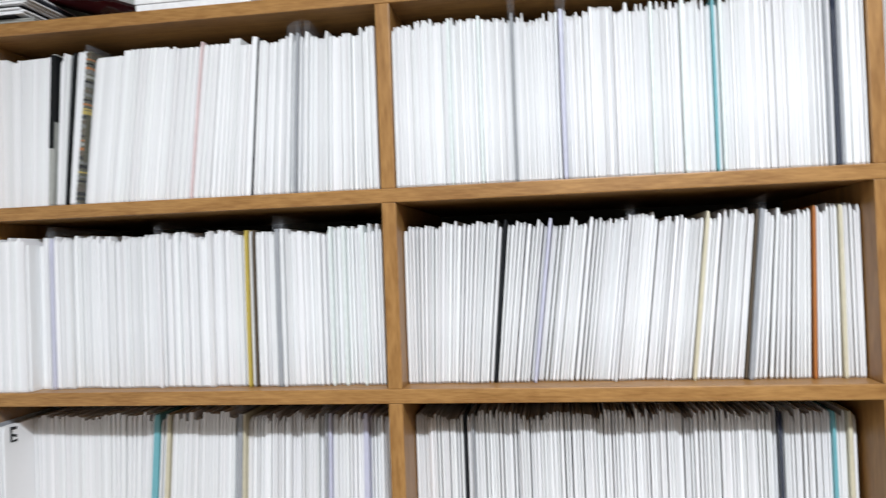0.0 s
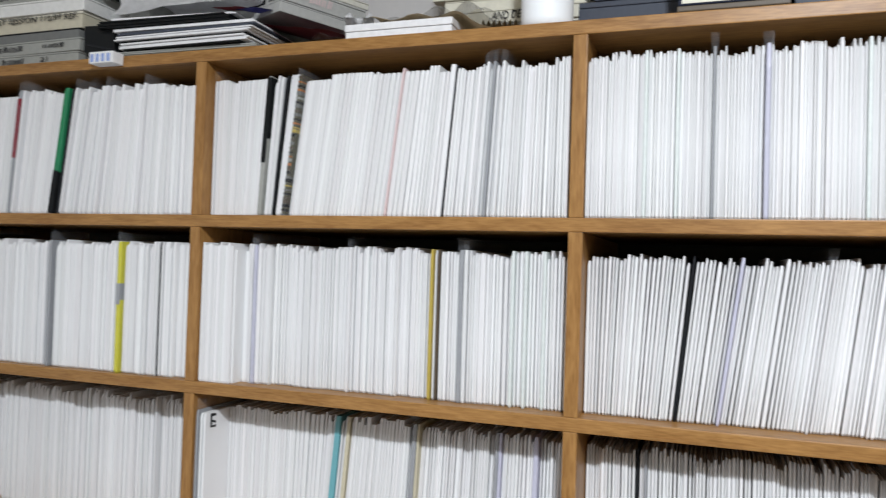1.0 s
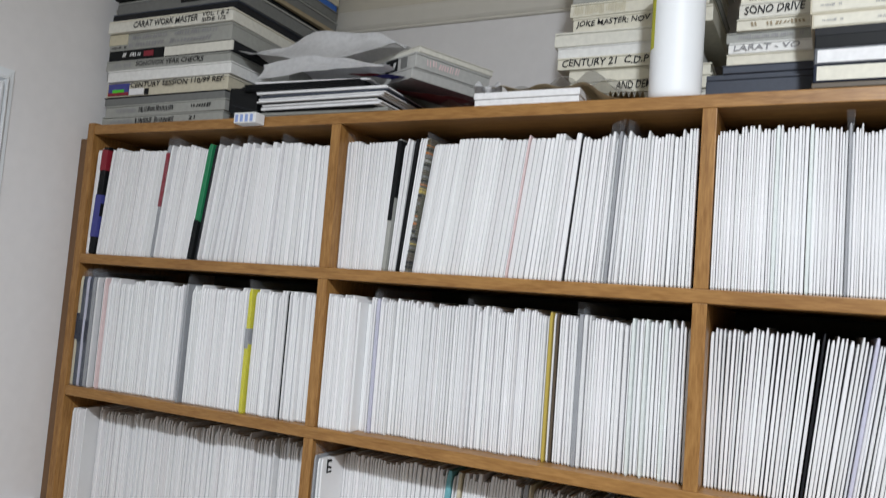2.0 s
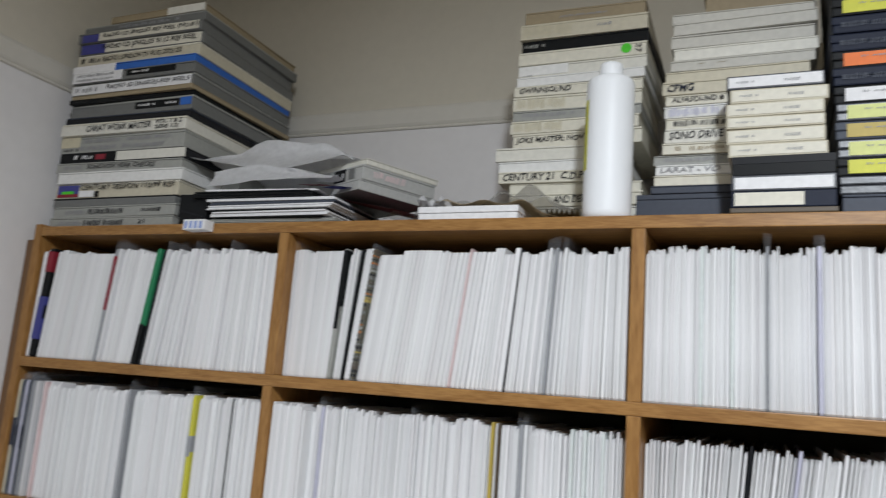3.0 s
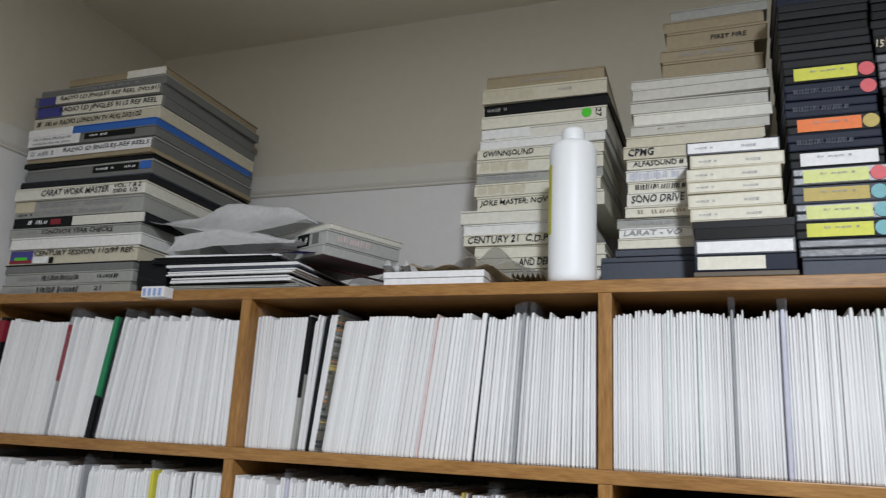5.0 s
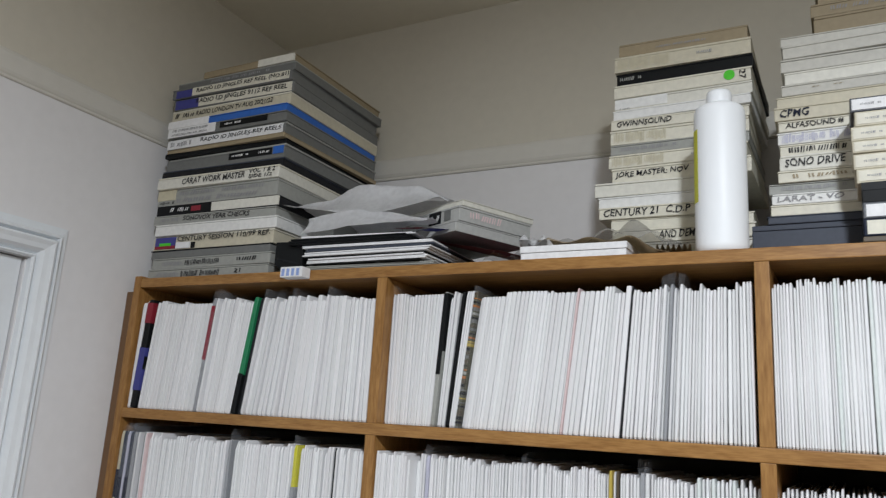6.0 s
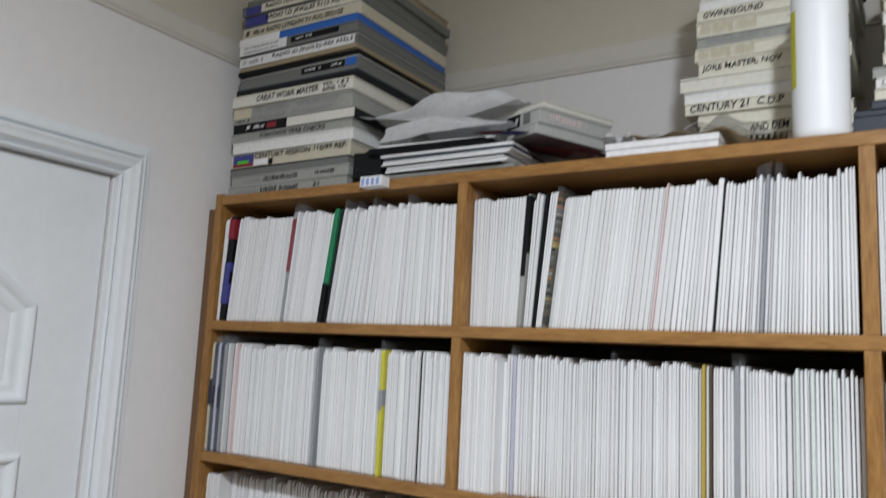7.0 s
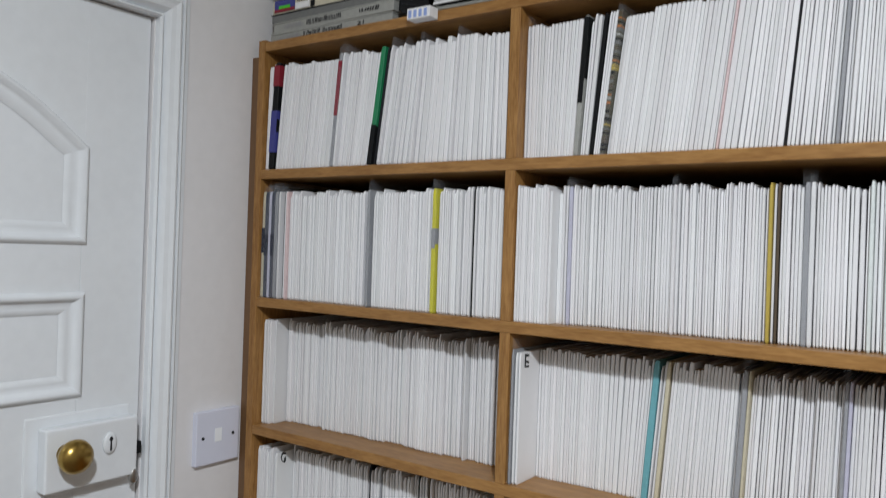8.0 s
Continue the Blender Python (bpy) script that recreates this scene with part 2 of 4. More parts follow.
prof = [(0, 0), (0.003, 0.0), (0.0042, 0.002), (0.0034, 0.004), (0.0014, 0.0055), (0.0034, 0.008), (0.0050, 0.012), (0.0054, 0.030), (0.0044, 0.038), (0.002, 0.043), (0, 0.045)]
tagged(part("picture_rail", prism([(YB - u, RAIL - 0.002 + v) for u, v in prof], "x", XW, XE), RAILP), "pale painted moulded picture rail on the wall", "picture rail", kind="structure")
tagged(part("picture_rail", prism([(XW + u, RAIL - 0.002 + v) for u, v in prof], "y", YS, YB - 0.0055), RAILP), "pale painted moulded picture rail on the wall", "picture rail", kind="structure")
# ---- door, its frame and lock ----
XD = -0.024
arch = [(0, 0), (0, 0.01), (0.0026, 0.014), (0.0051, 0.013), (0.0076, 0.006), (0.011, 0.012), (0.0153, 0.0175), (0.0221, 0.019), (0.0281, 0.022), (0.0314, 0.021), (0.0348, 0.01), (0.0374, 0.017), (0.0399, 0.0175), (0.0433, 0.014), (0.0438, 0.006), (0.0561, 0.005), (0.0561, 0)]
frame_ob = hold("door_frame", "white gloss moulded architrave round the door", "door frame", kind="structure")
W0 = DY1 + 0.002


def mould(name, ends):
    """One length of architrave with mitred ends; ends(u) gives its two ends for a line of the profile u away from the opening."""
    bm = bmesh.new()
    rows = [[bm.verts.new((XW + p, *yz)) for yz in ends(u)] for u, p in arch]
    for a, b in zip(rows, rows[1:]):
        bm.faces.new((a[0], b[0], b[1], a[1]))
    bmesh.ops.recalc_face_normals(bm, faces=bm.faces[:])
    if sum(f.normal.x * f.calc_area() for f in bm.faces) < 0:
        bmesh.ops.reverse_faces(bm, faces=bm.faces[:])
    return part(name, bm, GLOSS, frame_ob)


mould("jamb_moulding", lambda u: ((W0 + u, 0.0), (W0 + u, DTOP + u)))
mould("head_moulding", lambda u: ((W0 + u, DTOP + u), (DY0 - u, DTOP + u)))
mould("jamb_moulding", lambda u: ((DY0 - u, DTOP + u), (DY0 - u, 0.0)))
door = hold("door_1", "closed white gloss door with an arched upper panel", "door", (0, 0, 0), kind="structure")
L0, L1, LT = DY0 + 0.002, DY1 - 0.003, DTOP - 0.002
PY0, PY1 = -0.86, -0.285
part("door_core", block(XD - 0.035, XD - 0.010, L0, L1, 0.008, LT), GLOSS, door)
part("stile", block(XD - 0.010, XD, PY1, L1, 0.008, LT, 0.001), GLOSS, door)
part("stile", block(XD - 0.010, XD, L0, PY0, 0.008, LT, 0.001), GLOSS, door)
YC, RA, ZA = (PY0 + PY1) / 2, 0.402, 1.772 - 0.285
arc_pts = [(YC + RA * math.cos(a), ZA + RA * math.sin(a)) for a in np.linspace(math.asin(0.285 / RA), math.pi - math.asin(0.285 / RA), 25)]
arc_pts[0], arc_pts[-1] = (PY1, 1.772), (PY0, 1.772)
part("top_rail", prism([(PY1, LT)] + arc_pts + [(PY0, LT)], "x", XD - 0.010, XD), GLOSS, door)
for z0, z1 in ((1.565, 1.645), (1.24, 1.432), (0.008, 0.23)):
    part("rail", block(XD - 0.010, XD, PY0, PY1, z0, z1, 0.001), GLOSS, door)


def bead_along(pts, inward):
    """A bead that follows a line of points on the door, sloping down into the panel."""
    bm = bmesh.new()
    rows = []
    for (y, z), (iy, iz) in zip(pts, inward):
        rows.append([bm.verts.new((XD + 0.003 + h, y + iy * u, z + iz * u)) for u, h in ((-0.007, -0.003), (-0.004, 0.0025), (0.001, 0.003), (0.005, -0.005), (0.009, -0.007), (0.015, -0.005), (0.024, -0.0125))])
    for a, b in zip(rows, rows[1:]):
        for i in range(6):
            bm.faces.new((a[i], a[i + 1], b[i + 1], b[i]))
    bmesh.ops.recalc_face_normals(bm, faces=bm.faces[:])
    if sum(f.normal.x for f in bm.faces) < 0:
        bmesh.ops.reverse_faces(bm, faces=bm.faces[:])
    return bm


arc_in = [((YC - y) / RA, (ZA - z) / RA) for y, z in arc_pts]
arc_in[0], arc_in[-1] = (-1, -0.416), (1, -0.416)
part("panel_bead", bead_along(arc_pts, arc_in), GLOSS, door, smooth=True)
for z0, z1 in ((1.645, 1.772), (1.432, 1.565), (0.23, 1.24)):
    top_in = -0.416 if z1 > 1.7 else -1
    part("panel_bead", bead_along([(PY1, z0), (PY1, z1)], [(-1, 1), (-1, top_in)]), GLOSS, door, smooth=True)
    part("panel_bead", bead_along([(PY0, z0), (PY0, z1)], [(1, 1), (1, top_in)]), GLOSS, door, smooth=True)
    part("panel_bead", bead_along([(PY0, z0), (PY1, z0)], [(1, 1), (-1, 1)]), GLOSS, door, smooth=True)
    if z1 < 1.7:
        part("panel_bead", bead_along([(PY0, z1), (PY1, z1)], [(1, -1), (-1, -1)]), GLOSS, door, smooth=True)

lock = hold("rim_lock", "white-painted rim lock box with brass knob on the door", "door lock", (XD - 0.004, 0, 0))
part("back_plate", block(0, 0.006, -0.356, -0.203, 1.292, 1.405, 0.0028), GLOSS, lock)
case_ob = part("lock_case", block(0.006, 0.028, -0.338, -0.202, 1.304, 1.390, 0.004, 3), GLOSS, lock)
knob = lathe([(0.004, 0), (0.013, 0.001), (0.011, 0.006), (0.010, 0.010), (0.016, 0.013), (0.0215, 0.019), (0.0232, 0.026), (0.021, 0.034), (0.013, 0.039), (0.004, 0.041)])
k = part("knob", knob, BRASS, case_ob, "round worn brass knob", True)
k.matrix_basis = pose(0.028, -0.311, 1.356, 0, 90, 0)
e = part("escutcheon", lathe([(0.004, 0), (0.0105, 0.0), (0.0105, 0.002), (0.008, 0.004), (0.003, 0.0042)], 24), GLOSS, case_ob, "white-painted keyhole cover", True)
e.matrix_basis = pose(0.028, -0.247, 1.358, 0, 90, 0) @ Matrix.Diagonal((1.5, 1, 1, 1))
part("keyhole", prism([(-0.0015, -0.010), (0.0015, -0.010), (0.001, 0.003), (0.003, 0.006), (0.001, 0.010), (-0.001, 0.010), (-0.003, 0.006), (-0.001, 0.003)], "x", 0.0322, 0.0328), INK, case_ob).location = (0, -0.247, 1.358)
part("bolt_end", block(0.010, 0.022, -0.202, -0.192, 1.332, 1.350, 0.001), P["black"], lock, "dark bolt end")
cap_ = part("snib", lathe([(0.003, 0), (0.007, 0.001), (0.0075, 0.004), (0.005, 0.007), (0.002, 0.0075)], 20), STEEL, lock, "small dull snib", True)
cap_.matrix_basis = pose(0.022, -0.206, 1.302, 0, 90, 0) @ Matrix.Diagonal((1.7, 1, 1, 1))

plate = hold("blank_switch_plate", "square white plastic plate with two screws on the wall", "wall plate", (XW, 0, 0))
part("plate", block(0, 0.0105, -0.092, -0.006, 1.287, 1.374, 0.002, 3), PLATE, plate)
for y in (-0.079, -0.019):
    s_ = part("screw", lathe([(0.001, 0), (0.0028, 0.0002), (0.0026, 0.001), (0.001, 0.0012)], 12), P["dark"], plate)
    s_.matrix_basis = pose(0.0105, y, 1.331, 0, 90, 0)
part("cover_button", block(0.0105, 0.0111, -0.056, -0.042, 1.322, 1.344, 0.0002, 1), PLASTIC, plate)

# ---- the shelving ----
T, PITCH, Z1, DEPTH = 0.0155, 0.2135, 1.97, 0.315
COLS = [(0.0155, 0.489), (0.5045, 0.9785), (0.994, 1.468)]
shelving = hold("shelving_unit", "tall oak-veneer shelving unit filled with record sleeves", "shelving", (0, 0, 0))
part("side_panel", block(0.0, 0.0155, 0, DEPTH, 0, Z1 + T + 0.004, 0.0012), WOOD_Z, shelving)
part("top_board", block(0.0155, 1.5, 0.0005, DEPTH, Z1, Z1 + T, 0.0012), WOOD_X, shelving)
ROWS_N = 9
for r in range(1, ROWS_N + 1):
    z = Z1 - r * PITCH
    part("shelf", block(0.0155, 1.5, 0.0003, DEPTH, z, z + T, 0.0012), WOOD_X, shelving)
    for x in (0.489, 0.9785, 1.468):
        part("divider", block(x, x + T, 0.0008, DEPTH, z + T, z + PITCH, 0.001), WOOD_Z, shelving)
part("back_panel", block(0.0, 1.5, DEPTH, DEPTH + 0.004, 0.03, Z1), SHADED_BACK, shelving, "back panel darkened for the shade inside the shelves")
part("plinth", block(0.0155, 1.468, 0.02, 0.035, 0.0, Z1 - 9 * PITCH), WOOD_X, shelving)
tagged(part("filler_strip", block(XW + 0.001, -0.001, 0.004, 0.022, 0, Z1 - 0.006, 0.001), DARKWOOD), "narrow dark-stained wooden strip between shelving and wall", "filler strip", kind="structure")

# ---- record sleeves ----
rnd = random.Random(7)
SD = 0.181


def sleeve_shape(t, h, pinch):
    """Corners and faces of a card sleeve that bulges a little: thinner and rounded off at the foot and at the mouth."""
    verts, faces = [], []
    for z, p in ((0, 1.0), (0.014, 0.35), (0.4, 0.0), (0.965, 0.35), (1.0, 1.0)):
        g = t * 0.5 * pinch * p
        c = min(0.0008, t * 0.26)
        back = 0.0035 * pinch * p ** 3
        verts += [(x, y, z * h) for x, y in ((-t + g, c + back), (-t + c + g, back), (-c - g, back), (-g, c + back), (-g, SD), (-t + g, SD))]
    faces += [tuple(range(5, -1, -1)), tuple(range(24, 30))]
    for k_ in range(0, 24, 6):
        faces += [(k_ + i, k_ + (i + 1) % 6, k_ + 6 + (i + 1) % 6, k_ + 6 + i) for i in range(6)]
    return verts, faces


def sleeve_mesh(t, h, mat, name="sleeve", pinch=0.35):
    verts, faces = sleeve_shape(t, h, pinch)
    me = bpy.data.meshes.new(name)
    me.from_pydata(verts, [], faces)
    me.materials.append(mat)
    return me


TH = [0.0026, 0.003, 0.0034, 0.0038, 0.0043, 0.0052]
HT = [0.1695, 0.1725, 0.1750, 0.1775]
WHITE = {}


def interp(keys, x):
    return float(np.interp(x, [k_[0] for k_ in keys], [k_[1] for k_ in keys]))


def sleeve_pose(x, y, z, lean):
    return Matrix.Translation((x, y, z)) @ Matrix.Rotation(lean, 4, "Y")


def film_part(t, h, over, parent):
    """An open polythene outer, taller than its sleeve and a little flared at the mouth."""
    bm = bmesh.new()
    w = 0.0006
    rows = []
    for q in range(6):
        z = 0.0005 + (h + over) * q / 5
        flare, droop = (0.0, 0.0) if q < 5 else (rnd.uniform(0.0005, 0.003), rnd.uniform(0.001, 0.012))
        tilt = 0.0 if q < 5 else rnd.uniform(-0.004, 0.002)
        rows.append([bm.verts.new(c) for c in ((-t - w - flare, SD * 0.9, z), (-t - w - flare, -w + droop, z + tilt), (w * 0.3 + flare, -w + droop * 0.6, z - tilt * 0.5), (w * 0.3 + flare, SD * 0.9, z))])
    for a, b in zip(rows, rows[1:]):
        for i in range(3):
            bm.faces.new((a[i], a[i + 1], b[i + 1], b[i]))
    return part("polythene_outer", bm, FILM, parent, "clear polythene outer sleeve")


def special(x, y, z, lean, t, kind):
    """A sleeve that differs from the plain white ones: coloured, printed or in polythene."""
    words, base, bands, film = SPECIAL[kind]
    h = 0.1765
    ob = new("record_sleeve", sleeve_mesh(t, h, CARD_OBJ if base == "card" else P[base]))
    ob.matrix_world = sleeve_pose(x, y, z, lean)
    tagged(ob, words, "record sleeve", "record sleeves on the shelves")
    for a, b, col in bands:
        part("spine_print", block(-t + 0.0001, -0.0001, -0.0005, 0.03, h * a, h * b), P[col], ob)
    if film:
        film_part(t, h, film, ob)
    return ob


speck = random.Random(21)
MOTTLE = [(i / 34, (i + speck.uniform(0.3, 0.9)) / 34, speck.choice(("black", "rust", "brown", "ochre", "grey", "lightgrey", "grey", "black", "brown"))) for i in range(34)]
SPECIAL = {
    "poly": ("white record sleeve in clear polythene on the shelf", "card", [], 0.012),
    "polygrey": ("grey record sleeve in clear polythene on the shelf", "midgrey", [], 0.014),
    "polylav": ("pale lavender record sleeve in clear polythene", "lav", [], 0.012),
    "blackred": ("black record sleeve with red and blue printed spine", "black", [(0.78, 0.97, "red"), (0.16, 0.55, "violet")], 0),
    "polyred": ("record sleeve with dark red edge in clear polythene", "midgrey", [(0.45, 0.93, "red")], 0.014),
    "green": ("green record sleeve with black lower spine", "green", [(0.0, 0.34, "black")], 0),
    "halfblack": ("white record sleeve with black upper spine", "lightgrey", [(0.38, 0.99, "black")], 0),
    "halfnavy": ("buff record sleeve with navy block on its spine", "buff", [(0.42, 0.66, "navy")], 0.008),
    "black": ("black record sleeve among white sleeves", "black", [], 0),
    "dark": ("dark grey record sleeve or shaded gap among white sleeves", "dark", [], 0),
    "mottle": ("dark mottled printed record sleeve spine", "mottle", MOTTLE, 0.006),
    "red": ("pale rose record sleeve with thin spine", "rose", [], 0),
    "navy": ("navy blue record sleeve on the shelf", "navy", [], 0.008),
    "slatepoly": ("slate blue record sleeve in clear polythene", "slate", [(0.4, 0.6, "navy")], 0.01),
    "acid": ("acid yellow and grey record sleeve spine", "acid", [(0.52, 0.68, "midgrey")], 0.012),
    "ochre": ("ochre yellow record sleeve among white sleeves", "ochre", [], 0),
    "brown": ("thin dark brown record sleeve on the shelf", "brown", [], 0),
    "rust": ("rust orange record sleeve among white sleeves", "rust", [], 0),
    "teal": ("teal blue record sleeve among white sleeves", "teal", [], 0),
    "mint": ("pale mint record sleeve among white sleeves", "palegreen", [], 0),
    "buff": ("buff card record sleeve among white sleeves", "buff", [], 0),
    "lav": ("pale lavender record sleeve among white sleeves", "lav", [], 0),
}

#        column, row, front of the sleeves along x, lean along x, special ones (x, thickness, kind), single objects
ROWS_OF = [
    (0, 1, [(0, 0.006), (0.5, 0.008)], [(0.0155, 0.02), (0.05, 0.10), (0.17, 0.085), (0.253, 0.125), (0.29, 0.12), (0.335, 0.075), (0.40, 0.04), (0.475, 0.0)],
     # x 0.262: the dark piece stands for a shaded gap between sleeves
     [(0.034, 0.013, "blackred"), (0.176, 0.007, "polyred"), (0.184, 0.004, "poly"), (0.254, 0.009, "green"), (0.262, 0.003, "dark"), (0.268, 0.004, "poly"), (0.292, 0.004, "poly"), (0.332, 0.004, "poly"), (0.401, 0.004, "poly")], True),
    (1, 1, [(0.5, 0.024), (0.53, 0.021), (0.60, 0.013), (1, 0.009)], [(0.505, 0.0), (0.585, 0.06), (0.62, 0.115), (0.765, 0.11), (0.831, 0.075), (0.89, 0.045), (0.97, 0.0)],
     # x 0.831: the thin dark piece stands for a shadow line
     [(0.51, 0.003, "poly"), (0.586, 0.006, "halfblack"), (0.606, 0.005, "black"), (0.621, 0.005, "mottle"), (0.765, 0.0026, "red"), (0.831, 0.0024, "dark"), (0.874, 0.004, "poly"), (0.884, 0.004, "polygrey"), (0.894, 0.004, "poly")], True),
    (2, 1, [(1, 0.006), (1.5, 0.006)], [(0.994, 0.0), (1.45, 0.0)],
     [(1.06, 0.004, "mint"), (1.09, 0.004, "mint"), (1.127, 0.003, "polygrey"), (1.179, 0.005, "polylav"), (1.27, 0.004, "mint"), (1.30, 0.005, "mint"), (1.328, 0.003, "teal"), (1.334, 0.004, "mint"), (1.435, 0.003, "polygrey"), (1.441, 0.005, "navy"), (1.447, 0.004, "polygrey")], False),
    (0, 2, [(0, 0.010), (0.5, 0.010)], [(0.0155, 0.0), (0.48, 0.0)],
     [(0.018, 0.006, "halfnavy"), (0.026, 0.008, "slatepoly"), (0.034, 0.006, "polylav"), (0.042, 0.007, "slatepoly"), (0.050, 0.007, "polygrey"), (0.060, 0.004, "poly"), (0.066, 0.003, "dark"), (0.075, 0.004, "red"), (0.250, 0.003, "dark"), (0.255, 0.005, "polygrey"), (0.373, 0.006, "acid"), (0.441, 0.0025, "black")], True),
    (1, 2, [(0.5, 0.006), (0.556, 0.006), (0.560, 0.024), (1, 0.028)], [(0.505, 0.0), (0.97, 0.0)],
     [(0.574, 0.003, "poly"), (0.580, 0.005, "polylav"), (0.712, 0.004, "poly"), (0.819, 0.004, "ochre"), (0.825, 0.003, "brown"), (0.853, 0.006, "polygrey"), (0.859, 0.005, "poly"), (0.915, 0.004, "mint"), (0.93, 0.004, "mint"), (0.95, 0.004, "mint")], False),
    (2, 2, [(1, 0.03), (1.5, 0.035)], [(0.994, 0.0), (1.02, 0.03), (1.093, 0.10), (1.134, 0.13), (1.3, 0.115), (1.355, 0.10), (1.39, 0.05), (1.45, 0.0)],
     [(1.092, 0.0026, "dark"), (1.134, 0.004, "lav"), (1.222, 0.003, "poly"), (1.302, 0.004, "buff"), (1.352, 0.003, "brown"), (1.358, 0.005, "polygrey"), (1.420, 0.003, "rust"), (1.45, 0.004, "buff")], False),
    (0, 3, [(0, 0.02), (0.035, 0.02), (0.04, 0.055), (0.5, 0.06)], [(0.0155, 0.0), (0.48, 0.0)],
     [(0.13, 0.003, "poly"), (0.405, 0.003, "poly")], False),
    (1, 3, [(0.5, 0.008), (0.5195, 0.008), (0.5196, 0.06), (1, 0.06)], [(0.505, 0.0), (0.614, 0.02), (0.67, 0.075), (0.78, 0.045), (0.97, 0.01)],
     [(0.509, 0.003, "polygrey"), (0.671, 0.008, "teal"), (0.686, 0.005, "buff"), (0.780, 0.006, "polygrey"), (0.786, 0.003, "buff"), (0.89, 0.004, "polygrey"), (0.897, 0.004, "lav"), (0.936, 0.006, "lav")], False),
    (2, 3, [(1, 0.055), (1.5, 0.055)], [(0.994, 0.0), (1.45, 0.0)],
     [(1.053, 0.003, "dark"), (1.067, 0.003, "polygrey"), (1.389, 0.004, "navy"), (1.441, 0.004, "teal"), (1.458, 0.005, "buff")], False),
    (0, 4, [(0, 0.012), (0.064, 0.012), (0.0641, 0.045), (0.5, 0.06)], [(0.0155, 0.0), (0.48, 0.0)],
     [(0.235, 0.004, "dark"), (0.26, 0.003, "polygrey"), (0.33, 0.004, "dark"), (0.35, 0.004, "brown")], False),
]
FIRST = {}
STOUT = {(0, 1): 1.5, (1, 1): 1.0, (2, 1): 0.82, (0, 2): 1.2, (1, 2): 0.92, (2, 2): 0.9, (0, 3): 1.15, (1, 3): 0.95, (2, 3): 0.9, (0, 4): 1.15}
# stretches where the sleeves are pressed together without gaps
TIGHT = {(0, 1): [(0.036, 0.17), (0.19, 0.245), (0.27, 0.43)], (1, 1): [(0.505, 0.577), (0.625, 0.827)], (1, 2): [(0.505, 0.57)], (1, 3): [(0.521, 0.66), (0.69, 0.77)]}
for col, row, front, leans, odd, single in ROWS_OF:
    x0, x1 = COLS[col]
    z = Z1 - row * PITCH + T + 0.0002
    verts, faces = [], []
    x, before, odd = x0 + 0.001, leans[0][1], sorted(odd)
    run = 1
    while True:
        lean = interp(leans, x)
        tight = any(a <= x <= b for a, b in TIGHT.get((col, row), ()))
        run -= 1
        if run <= 0:
            run, tall, push = rnd.randint(2, 9), rnd.randrange(4), rnd.choice((-0.002, -0.001, 0.0, 0.001, 0.002, 0.004, 0.006))
        kind, pick = None, rnd.choice((0, 1, 1, 2, 2, 3, 3, 4, 5))
        t = TH[pick] * STOUT[(col, row)] * (1.25 if tight else 1.0)
        if odd and x + t > odd[0][0] - 0.004:
            _, t, kind = odd.pop(0)
        spread = 0.18 * max(before - lean, 0)
        gap = rnd.choice((0.00005, 0.0001, 0.0003, 0.0005)) if tight else rnd.choice((0.0001, 0.0001, 0.0002, 0.0004, 0.0008, 0.0015)) * (1.4 if row > 1 and col == 0 else 0.85 if row > 1 else 0.55 if col < 2 else 0.28)
        x += t / math.cos(lean) + spread + gap
        if x + 0.184 * math.sin(lean) > x1 - 0.0006 or x > x1 - 0.0006:
            break
        before = lean
        y = interp(front, x) + push * (0.5 if tight else 1.0) + rnd.uniform(-0.0003, 0.0004) * (1 if tight else 4)
        pinch = 0.18 if tight else 0.36 if row == 1 else 0.48
        step = (0, 0, 0, 0, 1) if tight else (0, 0, 0, 1, 3)
        if kind:
            ob = special(x, y if kind in ("dark", "black", "brown") else interp(front, x) - 0.004, z, lean, t, kind)
        elif single or (row, col) == (3, 1) and x < 0.5195 or (row, col) == (4, 0) and x < 0.064:
            key = (col, row, pick, (tall + rnd.choice(step)) % 4, tight)
            if key not in WHITE:
                WHITE[key] = sleeve_mesh(t, HT[key[3]], CARD_OBJ, pinch=pinch)
            ob = new("record_sleeve", WHITE[key])
            ob.matrix_world = sleeve_pose(x, y, z, lean) @ Matrix.Rotation(rnd.uniform(-0.006, 0.006), 4, "Z")
            tagged(ob, "plain white card seven-inch record sleeve on the shelf", "record sleeve", "white record sleeves on the upper shelves")
            FIRST[(row, col)] = ob
        else:
            h = HT[(tall + rnd.choice(step)) % 4] + rnd.uniform(-0.0016, 0.0016)
            k0, m_ = len(verts), sleeve_pose(x, y, z, lean)
            corners, sides = sleeve_shape(t, h, pinch)
            verts += [tuple(m_ @ Vector(c)) for c in corners]
            faces += [tuple(k0 + i for i in side) for side in sides]
    if verts:
        me = bpy.data.meshes.new("record_sleeves")
        me.from_pydata(verts, [], faces)
        me.materials.append(CARD_ISL)
        tagged(new("record_sleeves", me), "tight row of plain white card record sleeves", "record sleeves", kind="stuff")

# index letters written on two of the cards
for key, text, dy in (((3, 1), "E", 0.010), ((4, 0), "G", 0.008)):
    part("index_letter", lettering(text, 0, 0.012, 0, 0.021, 0, 0.0), INK, FIRST[key], "handwritten capital letter").matrix_basis = pose(0.0003, dy, 0.150, 0, 0, 90)

# ---- tape boxes on the top ----
ZT = Z1 + T


